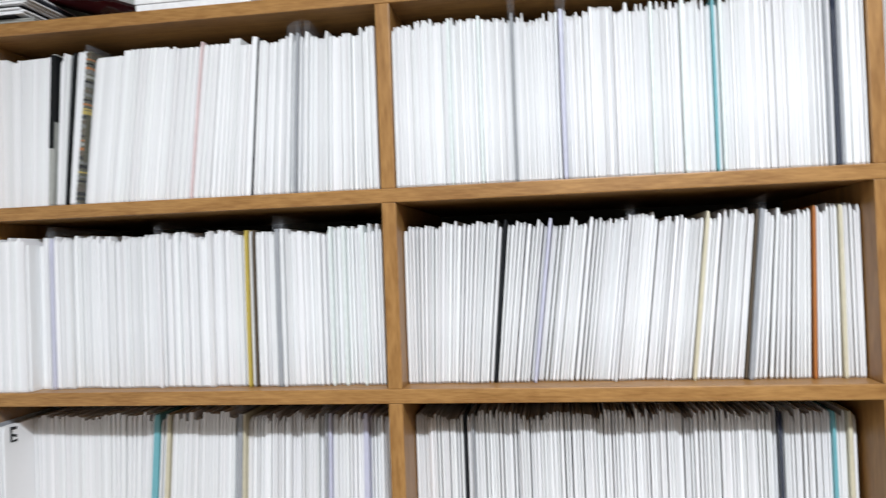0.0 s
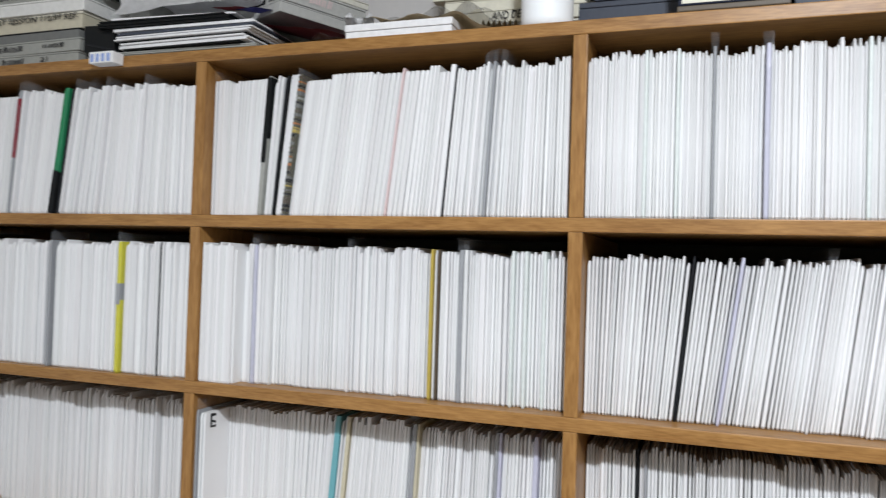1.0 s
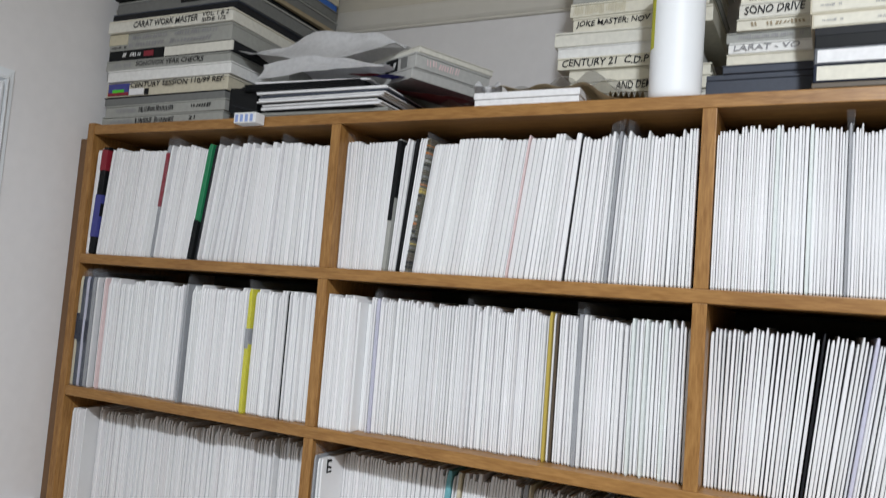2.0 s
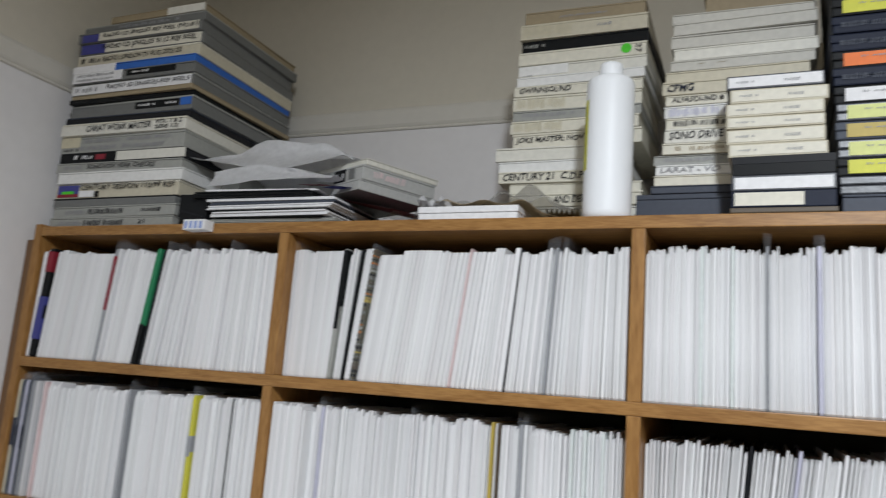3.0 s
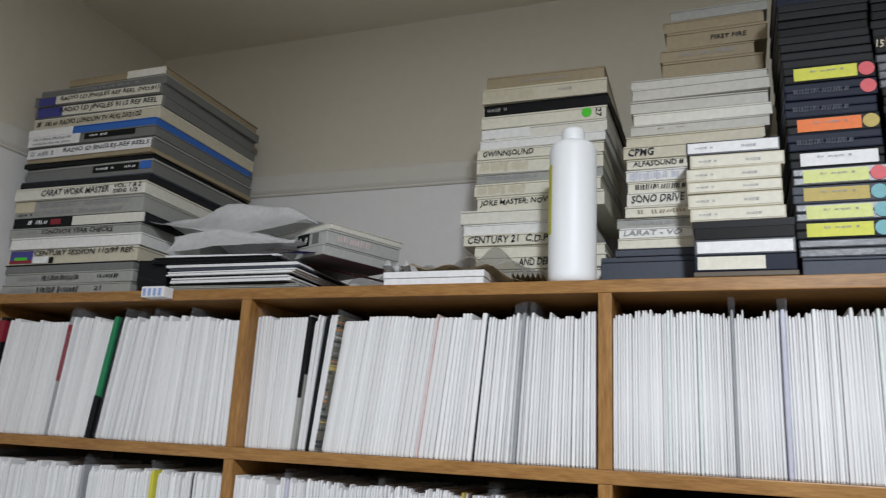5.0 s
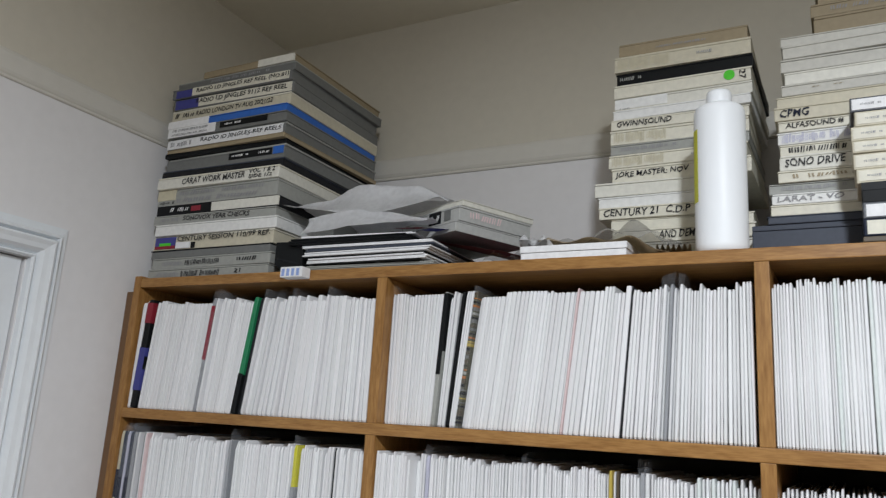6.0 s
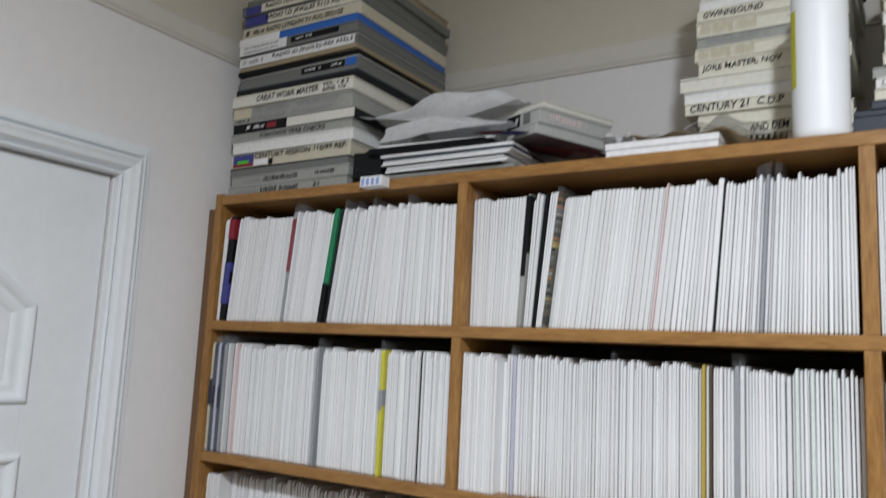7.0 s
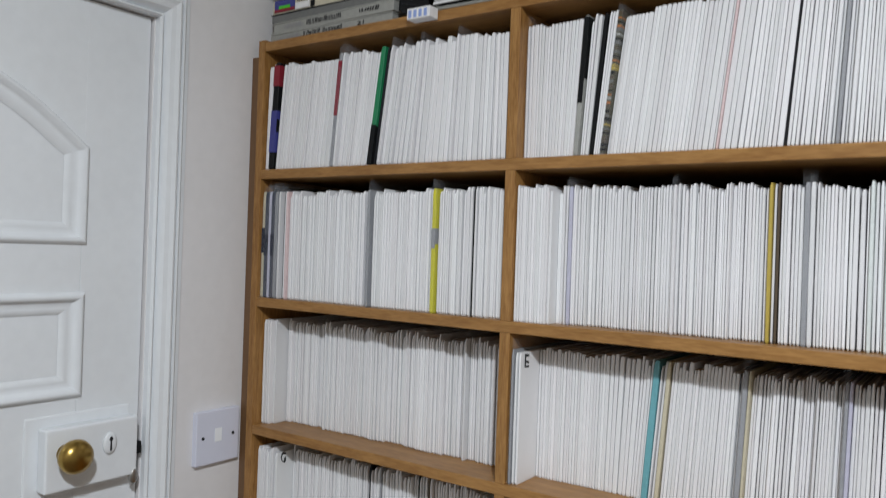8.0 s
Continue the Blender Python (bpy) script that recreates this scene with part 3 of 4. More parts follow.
def tape_box(name, label, x, y, z, w, d, h, mat, lid=None, rz=0.0, tags=(), words=(), group="", cat="tape box", two=True, bev=0.0012, split=0.84):
    """A flat box with tray and lid, its spine towards -y; x, y is the middle of the spine's foot. tags: (u0, u1, v0, v1, colour) in shares of the spine; words: (text or bars, u0, u1, v0, v1, ink)."""
    top = hold(name, label, cat, (x, y, z), rz, group)
    if two:
        part("tray", block(-w / 2 + 0.0004, w / 2 - 0.0004, 0.0003, d - 0.0008, 0, h * split, bev), P[mat], top)
        loose_lid = part("lid", block(-w / 2, w / 2, 0, d, h * split + 0.0003, h, min(bev, h * (1 - split) * 0.4)), P[lid or mat], top)
        loose_lid.matrix_basis = pose(wear.uniform(-0.0012, 0.0012), wear.uniform(-0.0003, 0.0008), 0, 0, 0, wear.uniform(-0.35, 0.35))
    else:
        part("case", block(-w / 2, w / 2, 0, d, 0, h, bev), P[mat], top)
    held = top
    for n_, (u0, u1, v0, v1, col) in enumerate(tags):
        if col.startswith("round"):
            dot_ = part("round_sticker", lathe([(0.001, 0), (h * 0.36, 0.0), (h * 0.36, 0.0004), (0.001, 0.0005)], 24), P[col.split()[1]], top, "round coloured sticker")
            dot_.matrix_basis = pose(-w / 2 + w * (u0 + u1) / 2, -0.0002, h * (v0 + v1) / 2, 90, 0, 0)
            continue
        held = part("label", block(-w / 2 + w * u0, -w / 2 + w * u1, -0.0006 - 0.0003 * n_, 0.002, h * v0, h * v1), P[col], top)
    for n_, (text, u0, u1, v0, v1, ink) in enumerate(words):
        a, b, c, e_ = -w / 2 + w * u0, -w / 2 + w * u1, h * v0, h * v1
        face = -0.0007 - 0.0003 * len(tags) - 0.0002
        if isinstance(text, int):
            tagged(part("writing", scribble(a, b, c, e_, face, text, n_ + text), ink, held), kind="stuff")
        elif text.startswith("|"):
            me = lettering(text[1:], c, e_, a, b, face)
            for v in me.vertices:
                v.co = (v.co.z, v.co.y, c + e_ - v.co.x)
            part("lettering", me, ink, held)
        else:
            part("lettering", lettering(text, a, b, c, e_, face), ink, held)
    return top


jit, wear = random.Random(3), random.Random(5)
G1 = "large reel tape boxes stacked in the corner"
big = [
    (0.021, "lightgrey", None, [], [(9, 0.08, 0.28, 0.25, 0.7, GREYINK), (14, 0.3, 0.62, 0.2, 0.75, INK), ("21", 0.74, 0.79, 0.3, 0.7, INK)], "grey reel tape box with handwriting on its spine"),
    (0.021, "lightgrey", None, [], [(9, 0.10, 0.28, 0.25, 0.7, GREYINK), (12, 0.3, 0.60, 0.2, 0.75, INK), (4, 0.74, 0.9, 0.3, 0.7, INK)], "grey reel tape box with handwriting on its spine"),
    (0.016, "grey", "dark", [], [], "dark grey reel tape box in the stack"),
    (0.027, "cream2", "cream", [(0.02, 0.2, 0.08, 0.92, "violet"), (0.02, 0.2, 0.08, 0.3, "red"), (0.06, 0.16, 0.3, 0.5, "lime"), (0.34, 0.37, 0.05, 0.45, "black"), (0.21, 0.33, 0.06, 0.5, "paper")], [("CENTURY SESSION 110/99 REF.", 0.22, 0.98, 0.52, 0.94, INK)], "cream reel tape box with colourful printed corner"),
    (0.022, "white", None, [], [], "plain white reel tape box in the stack"),
    (0.018, "lightgrey", None, [], [(8, 0.06, 0.22, 0.25, 0.7, GREYINK), ("SONOVOX YEAR CHECKS", 0.26, 0.8, 0.22, 0.8, INK)], "light grey reel tape box with handwritten title"),
    (0.020, "dark", "dark", [(0.0, 0.46, 0.05, 0.95, "black"), (0.47, 1.0, 0.08, 0.92, "offwhite"), (0.30, 0.38, 0.25, 0.75, "red")], [(5, 0.12, 0.28, 0.25, 0.75, P["paper"])], "black and white reel tape box with red mark"),
    (0.032, "lightgrey", None, [(0.0, 0.16, 0.35, 0.98, "buff")], [(16, 0.2, 0.9, 0.55, 0.85, GREYINK), (14, 0.18, 0.85, 0.12, 0.4, GREYINK), (6, 0.03, 0.16, 0.08, 0.28, INK)], "light grey reel tape box with faded writing"),
    (0.023, "offwhite", "cream", [], [("CARAT WORK MASTER", 0.22, 0.74, 0.2, 0.8, INK), ("VOL. 1 & 2", 0.77, 0.97, 0.5, 0.9, INK), ("SIDE 1/2", 0.77, 0.95, 0.1, 0.45, INK)], "cream reel tape box with handwritten title"),
    (0.015, "dark", "slate", [], [], "slate grey reel tape box in the stack"),
    (0.026, "grey", "lightgrey", [(0.55, 0.9, 0.3, 0.8, "black"), (0.91, 0.99, 0.3, 0.85, "blue")], [(6, 0.58, 0.72, 0.45, 0.65, P["paper"]), (3, 0.8, 0.88, 0.45, 0.65, P["paper"])], "grey reel tape box with black and blue label"),
    (0.009, "black", None, [], [], "thin black reel tape box"),
    (0.009, "tan", None, [], [], "thin tan cardboard reel tape box"),
    (0.024, "grey", "lightgrey", [(0.0, 0.98, 0.15, 0.9, "paper")], [("RADIO ID JINGLES-REF REELS", 0.3, 0.97, 0.3, 0.8, INK), (10, 0.03, 0.22, 0.3, 0.75, GREYINK)], "grey reel tape box with white handwritten label"),
    (0.020, "grey", None, [(0.0, 0.42, 0.05, 0.98, "paper"), (0.46, 0.85, 0.3, 0.85, "black")], [(8, 0.5, 0.64, 0.45, 0.7, P["paper"]), (12, 0.04, 0.36, 0.55, 0.85, GREYINK), (12, 0.04, 0.36, 0.15, 0.4, GREYINK)], "grey reel tape box with black and white labels"),
    (0.015, "blue", None, [(0.0, 0.36, 0.0, 1.0, "paper")], [], "bright blue lidded reel tape box"),
    (0.024, "cream2", "cream", [], [(5, 0.03, 0.2, 0.25, 0.75, INK), ("RADIO LONDON TV AUG 20/21/22", 0.22, 0.86, 0.3, 0.76, INK)], "cream reel tape box with handwritten title"),
    (0.022, "grey", None, [(0.18, 0.98, 0.1, 0.92, "cream"), (0.02, 0.22, 0.05, 0.9, "violet")], [("RADIO I.D JINGLES 9112 REF REEL", 0.2, 0.95, 0.2, 0.85, INK)], "grey reel tape box with cream label and blue corner"),
    (0.020, "grey", None, [(0.18, 0.98, 0.1, 0.9, "cream"), (0.04, 0.18, 0.05, 0.8, "violet")], [("RADIO I.D JINGLES REF REEL (NO.81)", 0.22, 0.98, 0.2, 0.8, INK)], "grey reel tape box with cream label and blue corner"),
    (0.018, "grey", "lightgrey", [], [(14, 0.3, 0.8, 0.3, 0.7, GREYINK)], "grey reel tape box near the top of the stack"),
]
z, total = ZT, sum(b[0] for b in big)
for h, m1, m2, tags, words, lab in big:
    h *= 0.362 / total
    tape_box("reel_tape_box", lab, 0.143 + jit.uniform(-0.005, 0.004), 0.018 + jit.uniform(-0.004, 0.004), z, 0.268, 0.268, h, m1, m2, jit.uniform(-1.6, 1.6), tags, words, G1)
    z += h + 0.0001
tape_box("reel_tape_box", "tan and white cardboard tape box on top of the stack", 0.175, 0.02, z, 0.205, 0.262, 0.013, "tan", None, 0, [(0.62, 1, 0, 1, "offwhite")], [], G1)

G2 = "small reel tape boxes stacked on the shelving"
RULED = [(30, 0.03, 0.42, 0.1, 0.9, P["buff"]), (5, 0.62, 0.76, 0.4, 0.62, GREYINK)]
# left edge, foot, colour, labels, writing on the spine; each box reaches up to the next one's foot
mid = [
    (0.785, 0.0, "cream", [], []), (0.784, 0.022, "offwhite", [], []), (0.786, 0.044, "cream", [], [("AND DEM", 0.35, 0.6, 0.2, 0.85, INK)]), (0.784, 0.063, "cream", [], []),
    (0.768, 0.0785, "cream", [], [("CENTURY 21  C.D.P", 0.04, 0.67, 0.16, 0.86, INK)]), (0.766, 0.0955, "white", [], []), (0.761, 0.1115, "offwhite", [], []), (0.784, 0.1315, "cream", [], [("JOKE MASTER: NOV", 0.03, 0.57, 0.24, 0.78, INK)]),
    (0.779, 0.1535, "cream", [], RULED), (0.782, 0.1725, "lightgrey", [], [(14, 0.08, 0.5, 0.3, 0.75, GREYINK)]), (0.782, 0.1875, "cream", [], RULED), (0.783, 0.2085, "cream", [], [("GWINNSOUND", 0.05, 0.46, 0.22, 0.82, INK)]),
    (0.786, 0.2245, "white", [], []), (0.788, 0.239, "offwhite", [(0.0, 0.4, 0.12, 0.95, "white")], [(7, 0.04, 0.12, 0.05, 0.2, GREYINK)]), (0.787, 0.2565, "cream", [(0.82, 0.88, 0.2, 0.9, "round lime")], [("|27", 0.915, 0.965, 0.15, 0.8, INK)]),
    (0.790, 0.2765, "black", [], [(6, 0.03, 0.2, 0.35, 0.7, P["lightgrey"])]), (0.788, 0.2955, "cream2", [], RULED), (0.794, 0.3195, "tan", [], [(9, 0.3, 0.7, 0.3, 0.5, GREYINK)]),
]


def named(m1, words):
    kind_ = P[m1].name.replace("_", " ")
    return f"{kind_} seven-inch tape box with marked spine" if words else f"plain {kind_} seven-inch tape box"


def stack_of(boxes, top, y, w, d):
    """A stack of small tape boxes with their spines to the front."""
    for i, (left, foot, m1, tags, words) in enumerate(boxes):
        h = (boxes[i + 1][1] if i + 1 < len(boxes) else top) - foot
        wide = w - 0.010 if m1 == "tan" else w
        tape_box("reel_tape_box", named(m1, words), left + wide / 2, y + jit.uniform(-0.003, 0.003), ZT + foot, wide, d, h - 0.0001, m1, None, jit.uniform(-1.2, 1.2), tags, words, G2)


stack_of(mid, 0.339, 0.122, 0.184, 0.184)
third = [
    (0.970, 0.0, "slate", [], []), (0.9885, 0.0435, "slate", [], []), (0.992, 0.0535, "cream", [], []), (0.9935, 0.0668, "white", [], [("LARAT - VO", 0.04, 0.46, 0.2, 0.8, GREYINK)]), (0.9905, 0.0802, "lightgrey", [], [(14, 0.08, 0.5, 0.3, 0.75, GREYINK)]),
    (1.0015, 0.0935, "cream", [], [(7, 0.1, 0.45, 0.3, 0.7, P["tan"]), (1, 0.55, 0.63, 0.1, 0.9, P["orange"])]), (1.0035, 0.108, "offwhite", [], [("SONO DRIVE", 0.04, 0.42, 0.2, 0.8, INK)]), (1.0045, 0.1275, "cream", [], [(10, 0.06, 0.43, 0.22, 0.78, INK)]),
    (1.0025, 0.142, "white", [], [(26, 0.03, 0.6, 0.1, 0.9, P["lav"]), (4, 0.5, 0.62, 0.4, 0.7, P["violet"])]), (1.004, 0.1575, "cream", [], [("ALFASOUND #", 0.05, 0.42, 0.2, 0.85, INK)]), (1.000, 0.171, "cream2", [], [("CPMG", 0.04, 0.23, 0.18, 0.82, P["navy"]), (18, 0.5, 0.95, 0.45, 0.6, P["buff"])]),
    (1.003, 0.189, "cream2", [], []), (1.009, 0.204, "dimwhite", [], [(3, 0.2, 0.4, 0.5, 0.6, P["tan"])]), (1.013, 0.2185, "offwhite", [], []), (1.009, 0.235, "dimwhite", [], []), (1.012, 0.252, "dimwhite", [], []), (1.010, 0.269, "dimwhite", [], []),
]
stack_of(third, 0.2815, 0.069, 0.168, 0.18)
z = ZT + 0.2816
for x, w, h, m1, words in ((1.108, 0.126, 0.024, "tan", []), (1.112, 0.130, 0.024, "tan", []), (1.105, 0.122, 0.018, "tan", [(12, 0.2, 0.8, 0.3, 0.7, GREYINK)]), (1.118, 0.130, 0.026, "tan", [("FIRST FIRE", 0.45, 0.8, 0.3, 0.6, INK)]), (1.115, 0.130, 0.017, "tan", []), (1.122, 0.126, 0.016, "lightgrey", [])):
    tape_box("reel_tape_box", "tan cardboard seven-inch tape box high on the stack" if m1 == "tan" else "light grey tape box high on the stack", x, 0.12, z, w, 0.126, h, m1, None, jit.uniform(-1.5, 1.5), [], words, G2)
    z += h + 0.0001

G3 = "cassettes stacked on the shelving"
z = ZT
tape_box("cassette_case", "black cassette case with white label", 1.139, 0.0, z, 0.108, 0.066, 0.006, "brown", None, 0, [], [], G3, "cassette", False)
z += 0.0061
for dx, h, m1, tags, lab in ((0, 0.0185, "navy", [(0.03, 0.7, 0.1, 0.9, "cream")], "navy cassette case with cream label"), (0.0, 0.018, "silver", [(0.03, 0.97, 0.12, 0.85, "paper")], "clear cassette case with white insert"), (0.0, 0.022, "black", [(0.0, 1.0, 0.62, 1.0, "dark")], "black plastic cassette case")):
    tape_box("cassette_case", lab, 1.139 + dx, 0.0 + jit.uniform(-0.002, 0.002), z, 0.105, 0.068, h, m1, None, jit.uniform(-1, 1), tags, [], G3, "cassette", False)
    z += h + 0.0001
for i in range(6):
    h = (0.0155, 0.0175, 0.0135, 0.016, 0.0165, 0.0165)[i]
    tape_box("cassette_case", "clear cassette case with cream printed insert", 1.133 + jit.uniform(-0.003, 0.003), 0.001 + jit.uniform(-0.003, 0.003), z, 0.101, 0.068, h, "silver" if i == 5 else "cream2", None, jit.uniform(-1.5, 1.5), [(0.02, 0.98, 0.14, 0.88, "paper" if i in (5,) else "cream")], [(6, 0.1, 0.3, 0.4, 0.6, GREYINK), (5, 0.6, 0.8, 0.35, 0.6, GREYINK)], G3, "cassette", False)
    z += h + 0.0001

G4 = "broadcast tape cartridges stacked on the shelving"
tape_box("equipment_box", "flat slate grey box under the cartridges", 1.295, 0.012, ZT, 0.196, 0.15, 0.021, "slate", None, 0, [], [], "", "box")
colA = [("silver", None, None), ("black", "yellow", "teal"), ("silver", "paleyellow", "teal"), ("slate", "ochre", "teal"), ("silver", "paleyellow", "pink"), ("black", "paper", None), ("navy", None, None), ("black", "orange", "ochre"), ("navy", None, None), ("navy", None, "pink"), ("black", "yellow", "pink"), ("dark", None, None), ("dark", None, None), ("black", None, None), ("dark", None, None), ("navy", None, None), ("dark", None, None)]
colB = [("silver", None, None), ("silver", None, None), ("dark", None, None), ("skyblue", "orange", None), ("skyblue", None, None), ("silver", None, None), ("silver", None, None), ("dark", None, None), ("black", "buff", None), ("silver", None, None), ("silver", None, None), ("black", "redorange", None), ("dark", None, None), ("black", None, None), ("dark", None, None), ("silver", None, None), ("dark", None, None)]
for stack, xm in ((colA, 1.2445), (colB, 1.3425)):
    z = ZT + 0.0212
    for i, (m1, lab, dot) in enumerate(stack):
        h = 0.0205 if stack is colA else 0.0211
        tags = []
        if lab:
            tags.append((0.12 if m1 != "skyblue" else 0.22, 0.80 if dot else 0.93, 0.12, 0.86, lab))
        words = []
        if lab and lab != "buff":
            words.append((11, 0.3, 0.7, 0.55, 0.68, GREYINK))
        if lab == "buff":
            words.append(("SHOW INTROS", 0.18, 0.9, 0.25, 0.75, INK))
        if m1 == "navy" and not lab:
            words.append((10, 0.1, 0.7, 0.3, 0.65, P["slate"]))
        if stack is colB and i == 7:
            words.append((13, 0.3, 0.98, 0.35, 0.65, P["pink"]))
        if lab == "redorange":
            words.append(("15", 0.02, 0.1, 0.25, 0.75, P["buff"]))
        word_hue = " with " + lab + " label" if lab and lab != "paper" else " with white label" if lab else ""
        word_hue = word_hue.replace("redorange", "red-orange").replace("paleyellow", "pale yellow")
        cart = tape_box("tape_cartridge", "black plastic broadcast tape cartridge" + word_hue + " in a stack", xm - 0.003 - 0.0005 * i + jit.uniform(-0.001, 0.001), 0.012 + jit.uniform(-0.002, 0.002), z, 0.0955, 0.135, h, m1, None, jit.uniform(-0.6, 0.6), tags, words, G4, "tape cartridge", True, 0.0018, 0.5)
        if dot:
            d_ = part("round_sticker", lathe([(0.001, 0), (0.0082, 0.0), (0.0082, 0.0004), (0.001, 0.0005)], 24), P[dot], cart, "round coloured sticker")
            d_.matrix_basis = pose(0.038, -0.0002, h * 0.5, 90, 0, 0)
        z += h + 0.0001

# ---- the bottle ----
bottle = hold("plastic_bottle", "tall white plastic bottle with a screw cap and yellow label", "bottle", (0.9415, 0.034, ZT))
part("bottle_body", lathe([(0.010, 0.0), (0.0255, 0.0), (0.0290, 0.003), (0.0297, 0.010), (0.0297, 0.172), (0.0292, 0.1775), (0.0278, 0.1812), (0.0240, 0.1840), (0.0160, 0.1858), (0.0135, 0.1865), (0.005, 0.1868)], 56), PLASTIC, bottle, smooth=True)
part("screw_cap", lathe([(0.005, 0.1870), (0.0144, 0.1870), (0.0148, 0.1885), (0.0147, 0.2010), (0.0138, 0.2040), (0.005, 0.2050)], 48), PLASTIC, bottle, smooth=True)
bm = bmesh.new()
grid = [[bm.verts.new((0.0300 * math.cos(a), 0.0300 * math.sin(a), z)) for a in np.linspace(radians(120), radians(221), 14)] for z in (0.062, 0.153)]
for i in range(13):
    bm.faces.new((grid[0][i], grid[0][i + 1], grid[1][i + 1], grid[1][i]))
part("label", bm, P["yellow"], bottle, "yellow paper label", True)


# ---- papers, folders and bags ----
def sheet(x0, x1, y0, y1, z, sag, seed, nx=16, ny=8, thick=0.0012):
    """A sheet or soft bag that lies over what is under it: sag(u, v) gives its height."""
    bm = bmesh.new()
    g = [[bm.verts.new((x0 + (x1 - x0) * i / nx, y0 + (y1 - y0) * j / ny, z + sag(i / nx, j / ny) + 0.0012 * noise.noise((i * 0.7, j * 0.7, seed)))) for i in range(nx + 1)] for j in range(ny + 1)]
    for j in range(ny):
        for i in range(nx):
            bm.faces.new((g[j][i], g[j][i + 1], g[j + 1][i + 1], g[j + 1][i]))
    bmesh.ops.solidify(bm, geom=bm.faces[:], thickness=thick)
    return bm


def loose(name, label, cat, bm, mat, at, rz=0.0, smooth=True, group=""):
    ob = part(name, bm, mat, None, "", smooth)
    ob.matrix_world = pose(*at, 0, 0, rz)
    return tagged(ob, label, cat, group)


pile = random.Random(11)
z = ZT
layers = [  # x0, x1, y of the front edge, thickness, colour, turn, words
    # two thin black layers draw the dark lines between the sheaves
    (0.360, 0.572, 0.006, 0.007, "lightgrey", 0.8, "worn grey card folder under papers"), (0.366, 0.560, 0.002, 0.0016, "black", -0.4, "thin black card between papers"),
    (0.362, 0.558, 0.001, 0.0075, "paper", -0.6, "thick sheaf of white papers on the shelving"), (0.360, 0.562, 0.003, 0.0016, "black", 0.5, "thin black card between papers"),
    (0.356, 0.570, -0.001, 0.0065, "paper", -0.4, "sheaf of white papers in the pile"), (0.358, 0.566, 0.001, 0.0045, "slate", 0.9, "dark plastic folder in the pile"),
    (0.352, 0.575, 0.002, 0.005, "paper", 1.6, "sheaf of white papers in the pile"), (0.330, 0.530, -0.002, 0.009, "black", 2.2, "black plastic folder in the pile"),
    (0.350, 0.535, 0.004, 0.004, "paper", 4.5, "loose white sheets on the black folder")]
for i, (x0, x1, y0, h, col, rz, lab) in enumerate(layers):
    w = x1 - x0
    ob = hold("folder" if col != "paper" else "paper_sheaf", lab, "papers", ((x0 + x1) / 2, y0, z), rz, "papers piled on the shelving")
    n_ = max(1, round(h / 0.0024))
    for q in range(n_):
        a, b, c = pile.uniform(-0.003, 0.003), pile.uniform(-0.008, 0.008), pile.uniform(-0.0015, 0.002)
        part("sheet", block(-w / 2 + a, w / 2 + b, c, 0.23, h * q / n_ + 0.0002, h * (q + 1) / n_ - 0.0001, 0.0003, 1), P[col], ob)
    z += h + 0.0006
# black ring folder that sticks out beside the big boxes
wedge = hold("black_folder", "black plastic folder wedged beside the big tape boxes", "folder", (0.296, 0.004, ZT))
part("cover", prism([(0.001, 0.012), (0.020, 0.0), (0.055, 0.0), (0.054, 0.037), (0.030, 0.046), (0.001, 0.047)], "y", 0.0, 0.2, 0.001), P["black"], wedge)
part("page_block", prism([(0.006, 0.020), (0.050, 0.010), (0.050, 0.0125), (0.006, 0.0225)], "y", -0.001, 0.01), P["dark"], wedge)
tube = hold("striped_carton", "small blue and white striped carton hanging over the shelf edge", "carton", (0.352, -0.021, ZT))
part("carton", block(-0.020, 0.020, 0, 0.020, -0.0140, 0.0016, 0.0012), P["paper"], tube)
for i in range(4):
    part("stripe", block(-0.017 + i * 0.009, -0.012 + i * 0.009, -0.0005, 0.004, -0.0120, -0.0015), P["powder"], tube)
part("flap", block(-0.020, -0.002, 0.018, 0.024, 0.0003, 0.0016, 0.0004), P["paper"], tube)

# slipping boxes at the end of the pile
maroon = sheet(-0.08, 0.085, 0, 0.17, 0, lambda u, v: 0.046 - 0.040 * u, 4, 10, 6, 0.004)
loose("maroon_folder", "maroon card folder slanting under tape boxes", "folder", maroon, P["maroon"], (0.605, 0.026, ZT + 0.0035), -24, False)
for i, (h, m1, tags, words, lab) in enumerate(((0.016, "palegrey", [], [], "light grey tape box in the slipping pile"), (0.022, "palegrey", [(0.50, 0.70, 0.08, 0.92, "black"), (0.76, 0.86, 0.15, 0.85, "grey")], [(3, 0.54, 0.68, 0.25, 0.75, P["paper"])], "light grey tape box with printed black mark"), (0.009, "offwhite", [], [], "thin off-white tape box on the pile"))):
    slipped = tape_box("reel_tape_box", lab, 0.526 + 0.003 * i, 0.062 + 0.003 * i, ZT + 0.0540 + (0, 0.0161, 0.0382)[i], 0.14, 0.14, h, m1, None, -24, tags, words, "tape boxes in the paper pile")
    if i == 1:
        tagged(part("writing", scribble(-0.05, 0.01, 0.006, 0.017, 0, 6, 4), P["rose"], slipped), kind="stuff").matrix_basis = pose(0.0706, 0.07, 0, 0, 0, 90)
loose("leaflet", "red and blue printed leaflet poking out of the pile", "leaflet", sheet(-0.02, 0.02, 0, 0.05, 0, lambda u, v: 0.012 * v, 2, 6, 4), P["red"], (0.528, 0.004, ZT + 0.0545), 10)
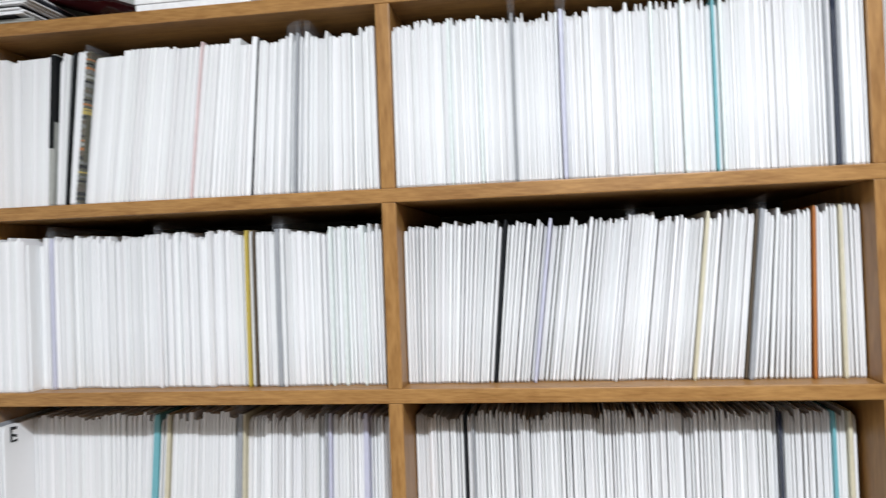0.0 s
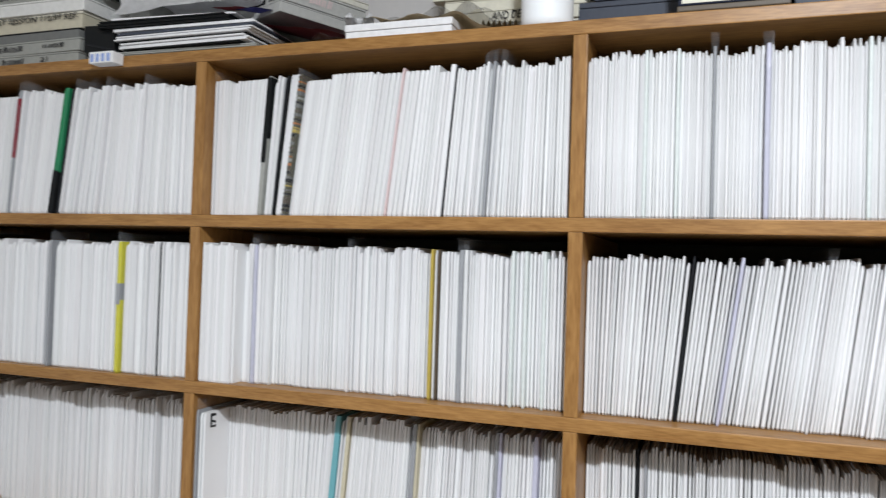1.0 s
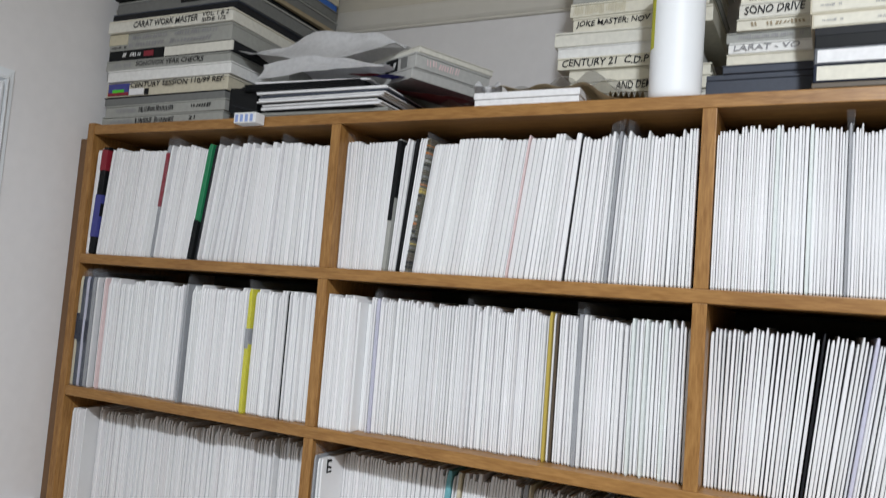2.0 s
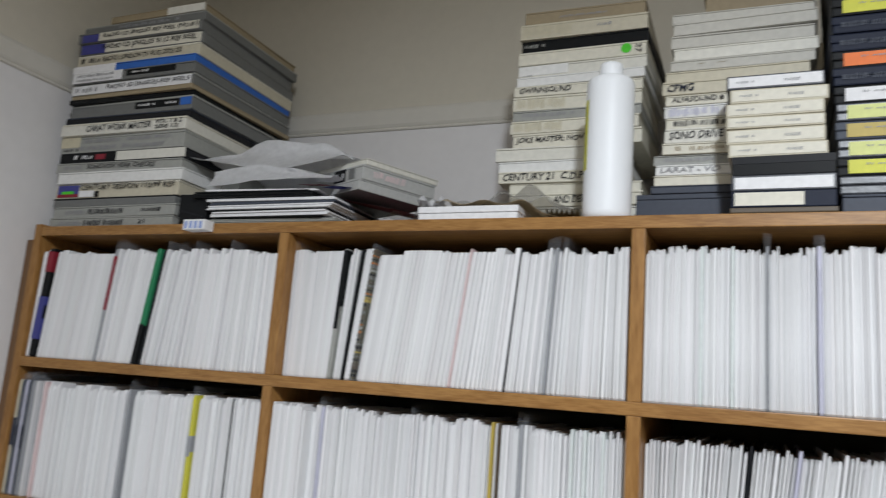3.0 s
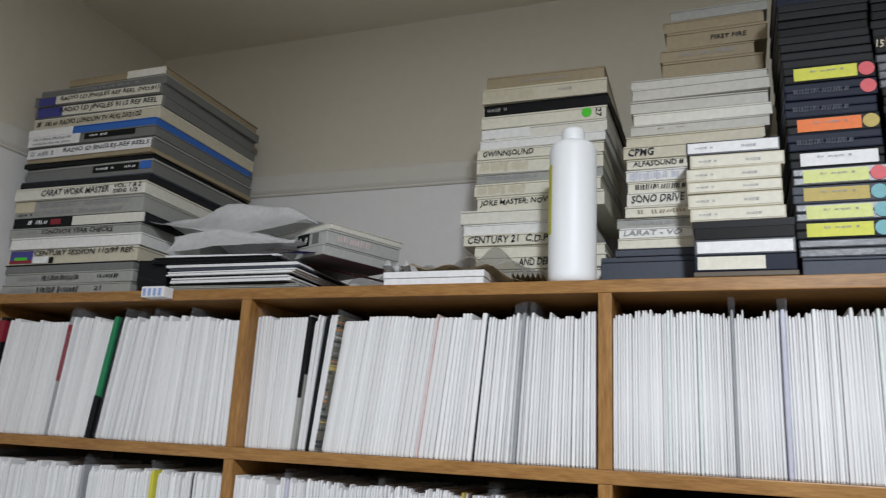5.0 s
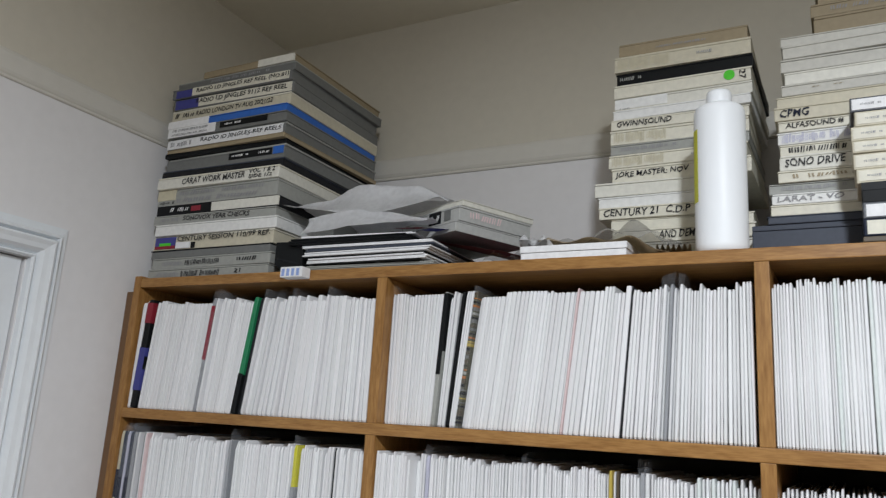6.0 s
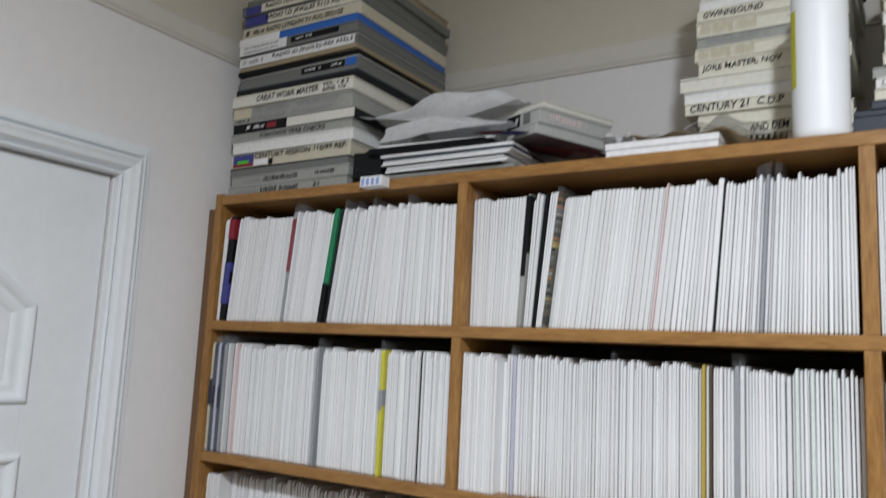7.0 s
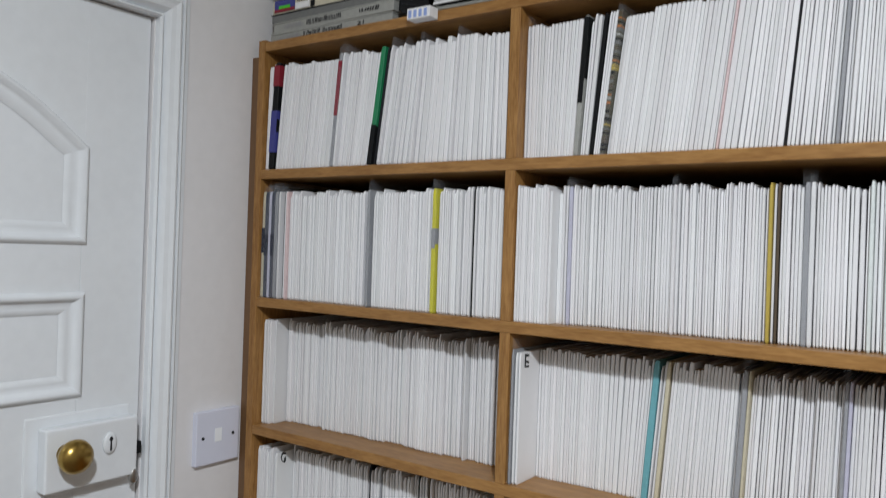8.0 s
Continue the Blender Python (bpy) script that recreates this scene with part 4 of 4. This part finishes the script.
loose("leaflet", "blue printed leaflet poking out of the pile", "leaflet", sheet(-0.015, 0.015, 0, 0.05, 0, lambda u, v: 0.010 * v, 3, 6, 4), P["violet"], (0.556, 0.004, ZT + 0.0505), -8)

# soft bags with papers, humped over the pile
def smooth_through(keys, u):
    """A soft curve through a few (place, height) corners."""
    for (u0, h0), (u1, h1) in zip(keys, keys[1:]):
        if u <= u1:
            q = (u - u0) / (u1 - u0)
            return h0 + (h1 - h0) * (0.5 * q + 0.5 * q * q * (3 - 2 * q))
    return keys[-1][1]


def paper_bag(label, ridge, lip, y_lip, y_ridge, y_back, hollow, seed):
    """A filled paper bag lying on its side: its front leans back from the lip to a ridge, behind which it lies slack."""
    bm, nx, ny, grid_ = bmesh.new(), 56, 26, []
    x0, x1 = ridge[0][0], ridge[-1][0]
    for j in range(ny + 1):
        v, line = j / ny, []
        for i in range(nx + 1):
            x = x0 + (x1 - x0) * i / nx
            top, low = smooth_through(ridge, x), smooth_through(lip, x)
            if v < 0.5:
                q = v * 2
                y = y_lip + (y_ridge - y_lip) * q + hollow * math.sin(math.pi * q)
                h = low + (top - low) * q
            else:
                q = v * 2 - 1
                y = y_ridge + (y_back - y_ridge) * q
                h = top + 0.003 * math.sin(math.pi * min(1, q * 2.5)) - (top - low) * 0.6 * q ** 2
            soft_ = math.sin(math.pi * min(1, v * 2)) if v < 0.5 else 0.6
            h += 0.0030 * soft_ * noise.noise((x * 22, v * 3.0, seed))
            y += 0.0050 * noise.noise((x * 30 + v * 3, v * 2.0, seed + 4)) + 0.0018 * noise.noise((x * 75, v * 6, seed + 9))
            line.append(bm.verts.new((x, y, h)))
        grid_.append(line)
    for j in range(ny):
        for i in range(nx):
            bm.faces.new((grid_[j][i], grid_[j][i + 1], grid_[j + 1][i + 1], grid_[j + 1][i]))
    bmesh.ops.solidify(bm, geom=bm.faces[:], thickness=0.0009)
    return loose("paper_bag", label, "paper bag", bm, P["paper"], (0, 0, ZT))


paper_bag("large white paper bag lying arched over the pile", [(0.270, 0.122), (0.345, 0.128), (0.398, 0.1475), (0.507, 0.1365), (0.560, 0.112)], [(0.270, 0.118), (0.345, 0.104), (0.398, 0.094), (0.46, 0.090), (0.52, 0.097), (0.560, 0.106)], 0.032, 0.064, 0.135, 0.010, 2.5)
paper_bag("folded white paper bag lying on the papers", [(0.338, 0.086), (0.380, 0.0935), (0.424, 0.0955), (0.47, 0.088), (0.550, 0.073)], [(0.338, 0.059), (0.380, 0.062), (0.43, 0.066), (0.48, 0.067), (0.550, 0.066)], 0.010, 0.024, 0.12, 0.004, 7.5)
grey_end = hold("grey_carton", "end of a grey card carton under paper bags", "carton", (0.362, 0.036, ZT + 0.0615))
part("carton", block(-0.017, 0.017, 0, 0.08, 0, 0.026, 0.001), P["lightgrey"], grey_end)
loose("polythene_bag", "crumpled clear polythene bag beside the white box", "plastic bag", sheet(0, 0.13, 0, 0.12, 0, lambda u, v: 0.045 * math.sin(math.pi * u) * (0.3 + 0.7 * v) + 0.007 * math.sin(15 * u + 6 * v), 8, 36, 14, 0.0006), BAG, (0.635, 0.03, ZT + 0.008), 0)
loose("polythene_bag", "crumpled clear polythene bag behind the white box", "plastic bag", sheet(0, 0.16, 0, 0.10, 0, lambda u, v: 0.050 * math.sin(math.pi * u) ** 1.5 * (0.2 + 0.8 * v) + 0.006 * math.sin(17 * u + 6 * v), 18, 36, 14, 0.0006), BAG, (0.735, 0.03, ZT + 0.024), 0)

white_box = hold("white_box", "small flat white cardboard box on the shelving top", "box", (0.768, 0.006, ZT), 0.0)
part("tray", block(-0.068, 0.068, 0.001, 0.10, 0, 0.009, 0.001), P["paper"], white_box)
part("lid", block(-0.069, 0.069, 0, 0.101, 0.0095, 0.018, 0.001), P["paper"], white_box)
loose("brown_paper_bag", "crumpled brown paper bag lying on a white box", "paper bag", sheet(0, 0.165, 0, 0.09, 0, lambda u, v: 0.012 * (1 - u) * math.sin(math.pi * v) - 0.020 * max(u - 0.72, 0) / 0.28 + 0.003 * math.sin(19 * u + 4 * v), 9, 30, 12, 0.003), P["kraft"], (0.720, 0.010, ZT + 0.0235), 0)
frill = lambda u, v: 0.004 * math.sin(40 * u) + 0.004 * math.sin(31 * v)
loose("torn_paper", "torn frilled edge of a brown paper bag", "paper bag", sheet(0, 0.04, 0, 0.05, 0, frill, 19, 24, 10, 0.0015), P["tan"], (0.868, 0.02, ZT + 0.012), 8)
loose("tissue", "small crumpled white tissue on the white box", "tissue", sheet(0, 0.036, 0, 0.04, 0, lambda u, v: 0.009 * math.sin(9 * u) * math.sin(8 * v), 12, 14, 14, 0.001), P["paper"], (0.698, 0.004, ZT + 0.027), 20)
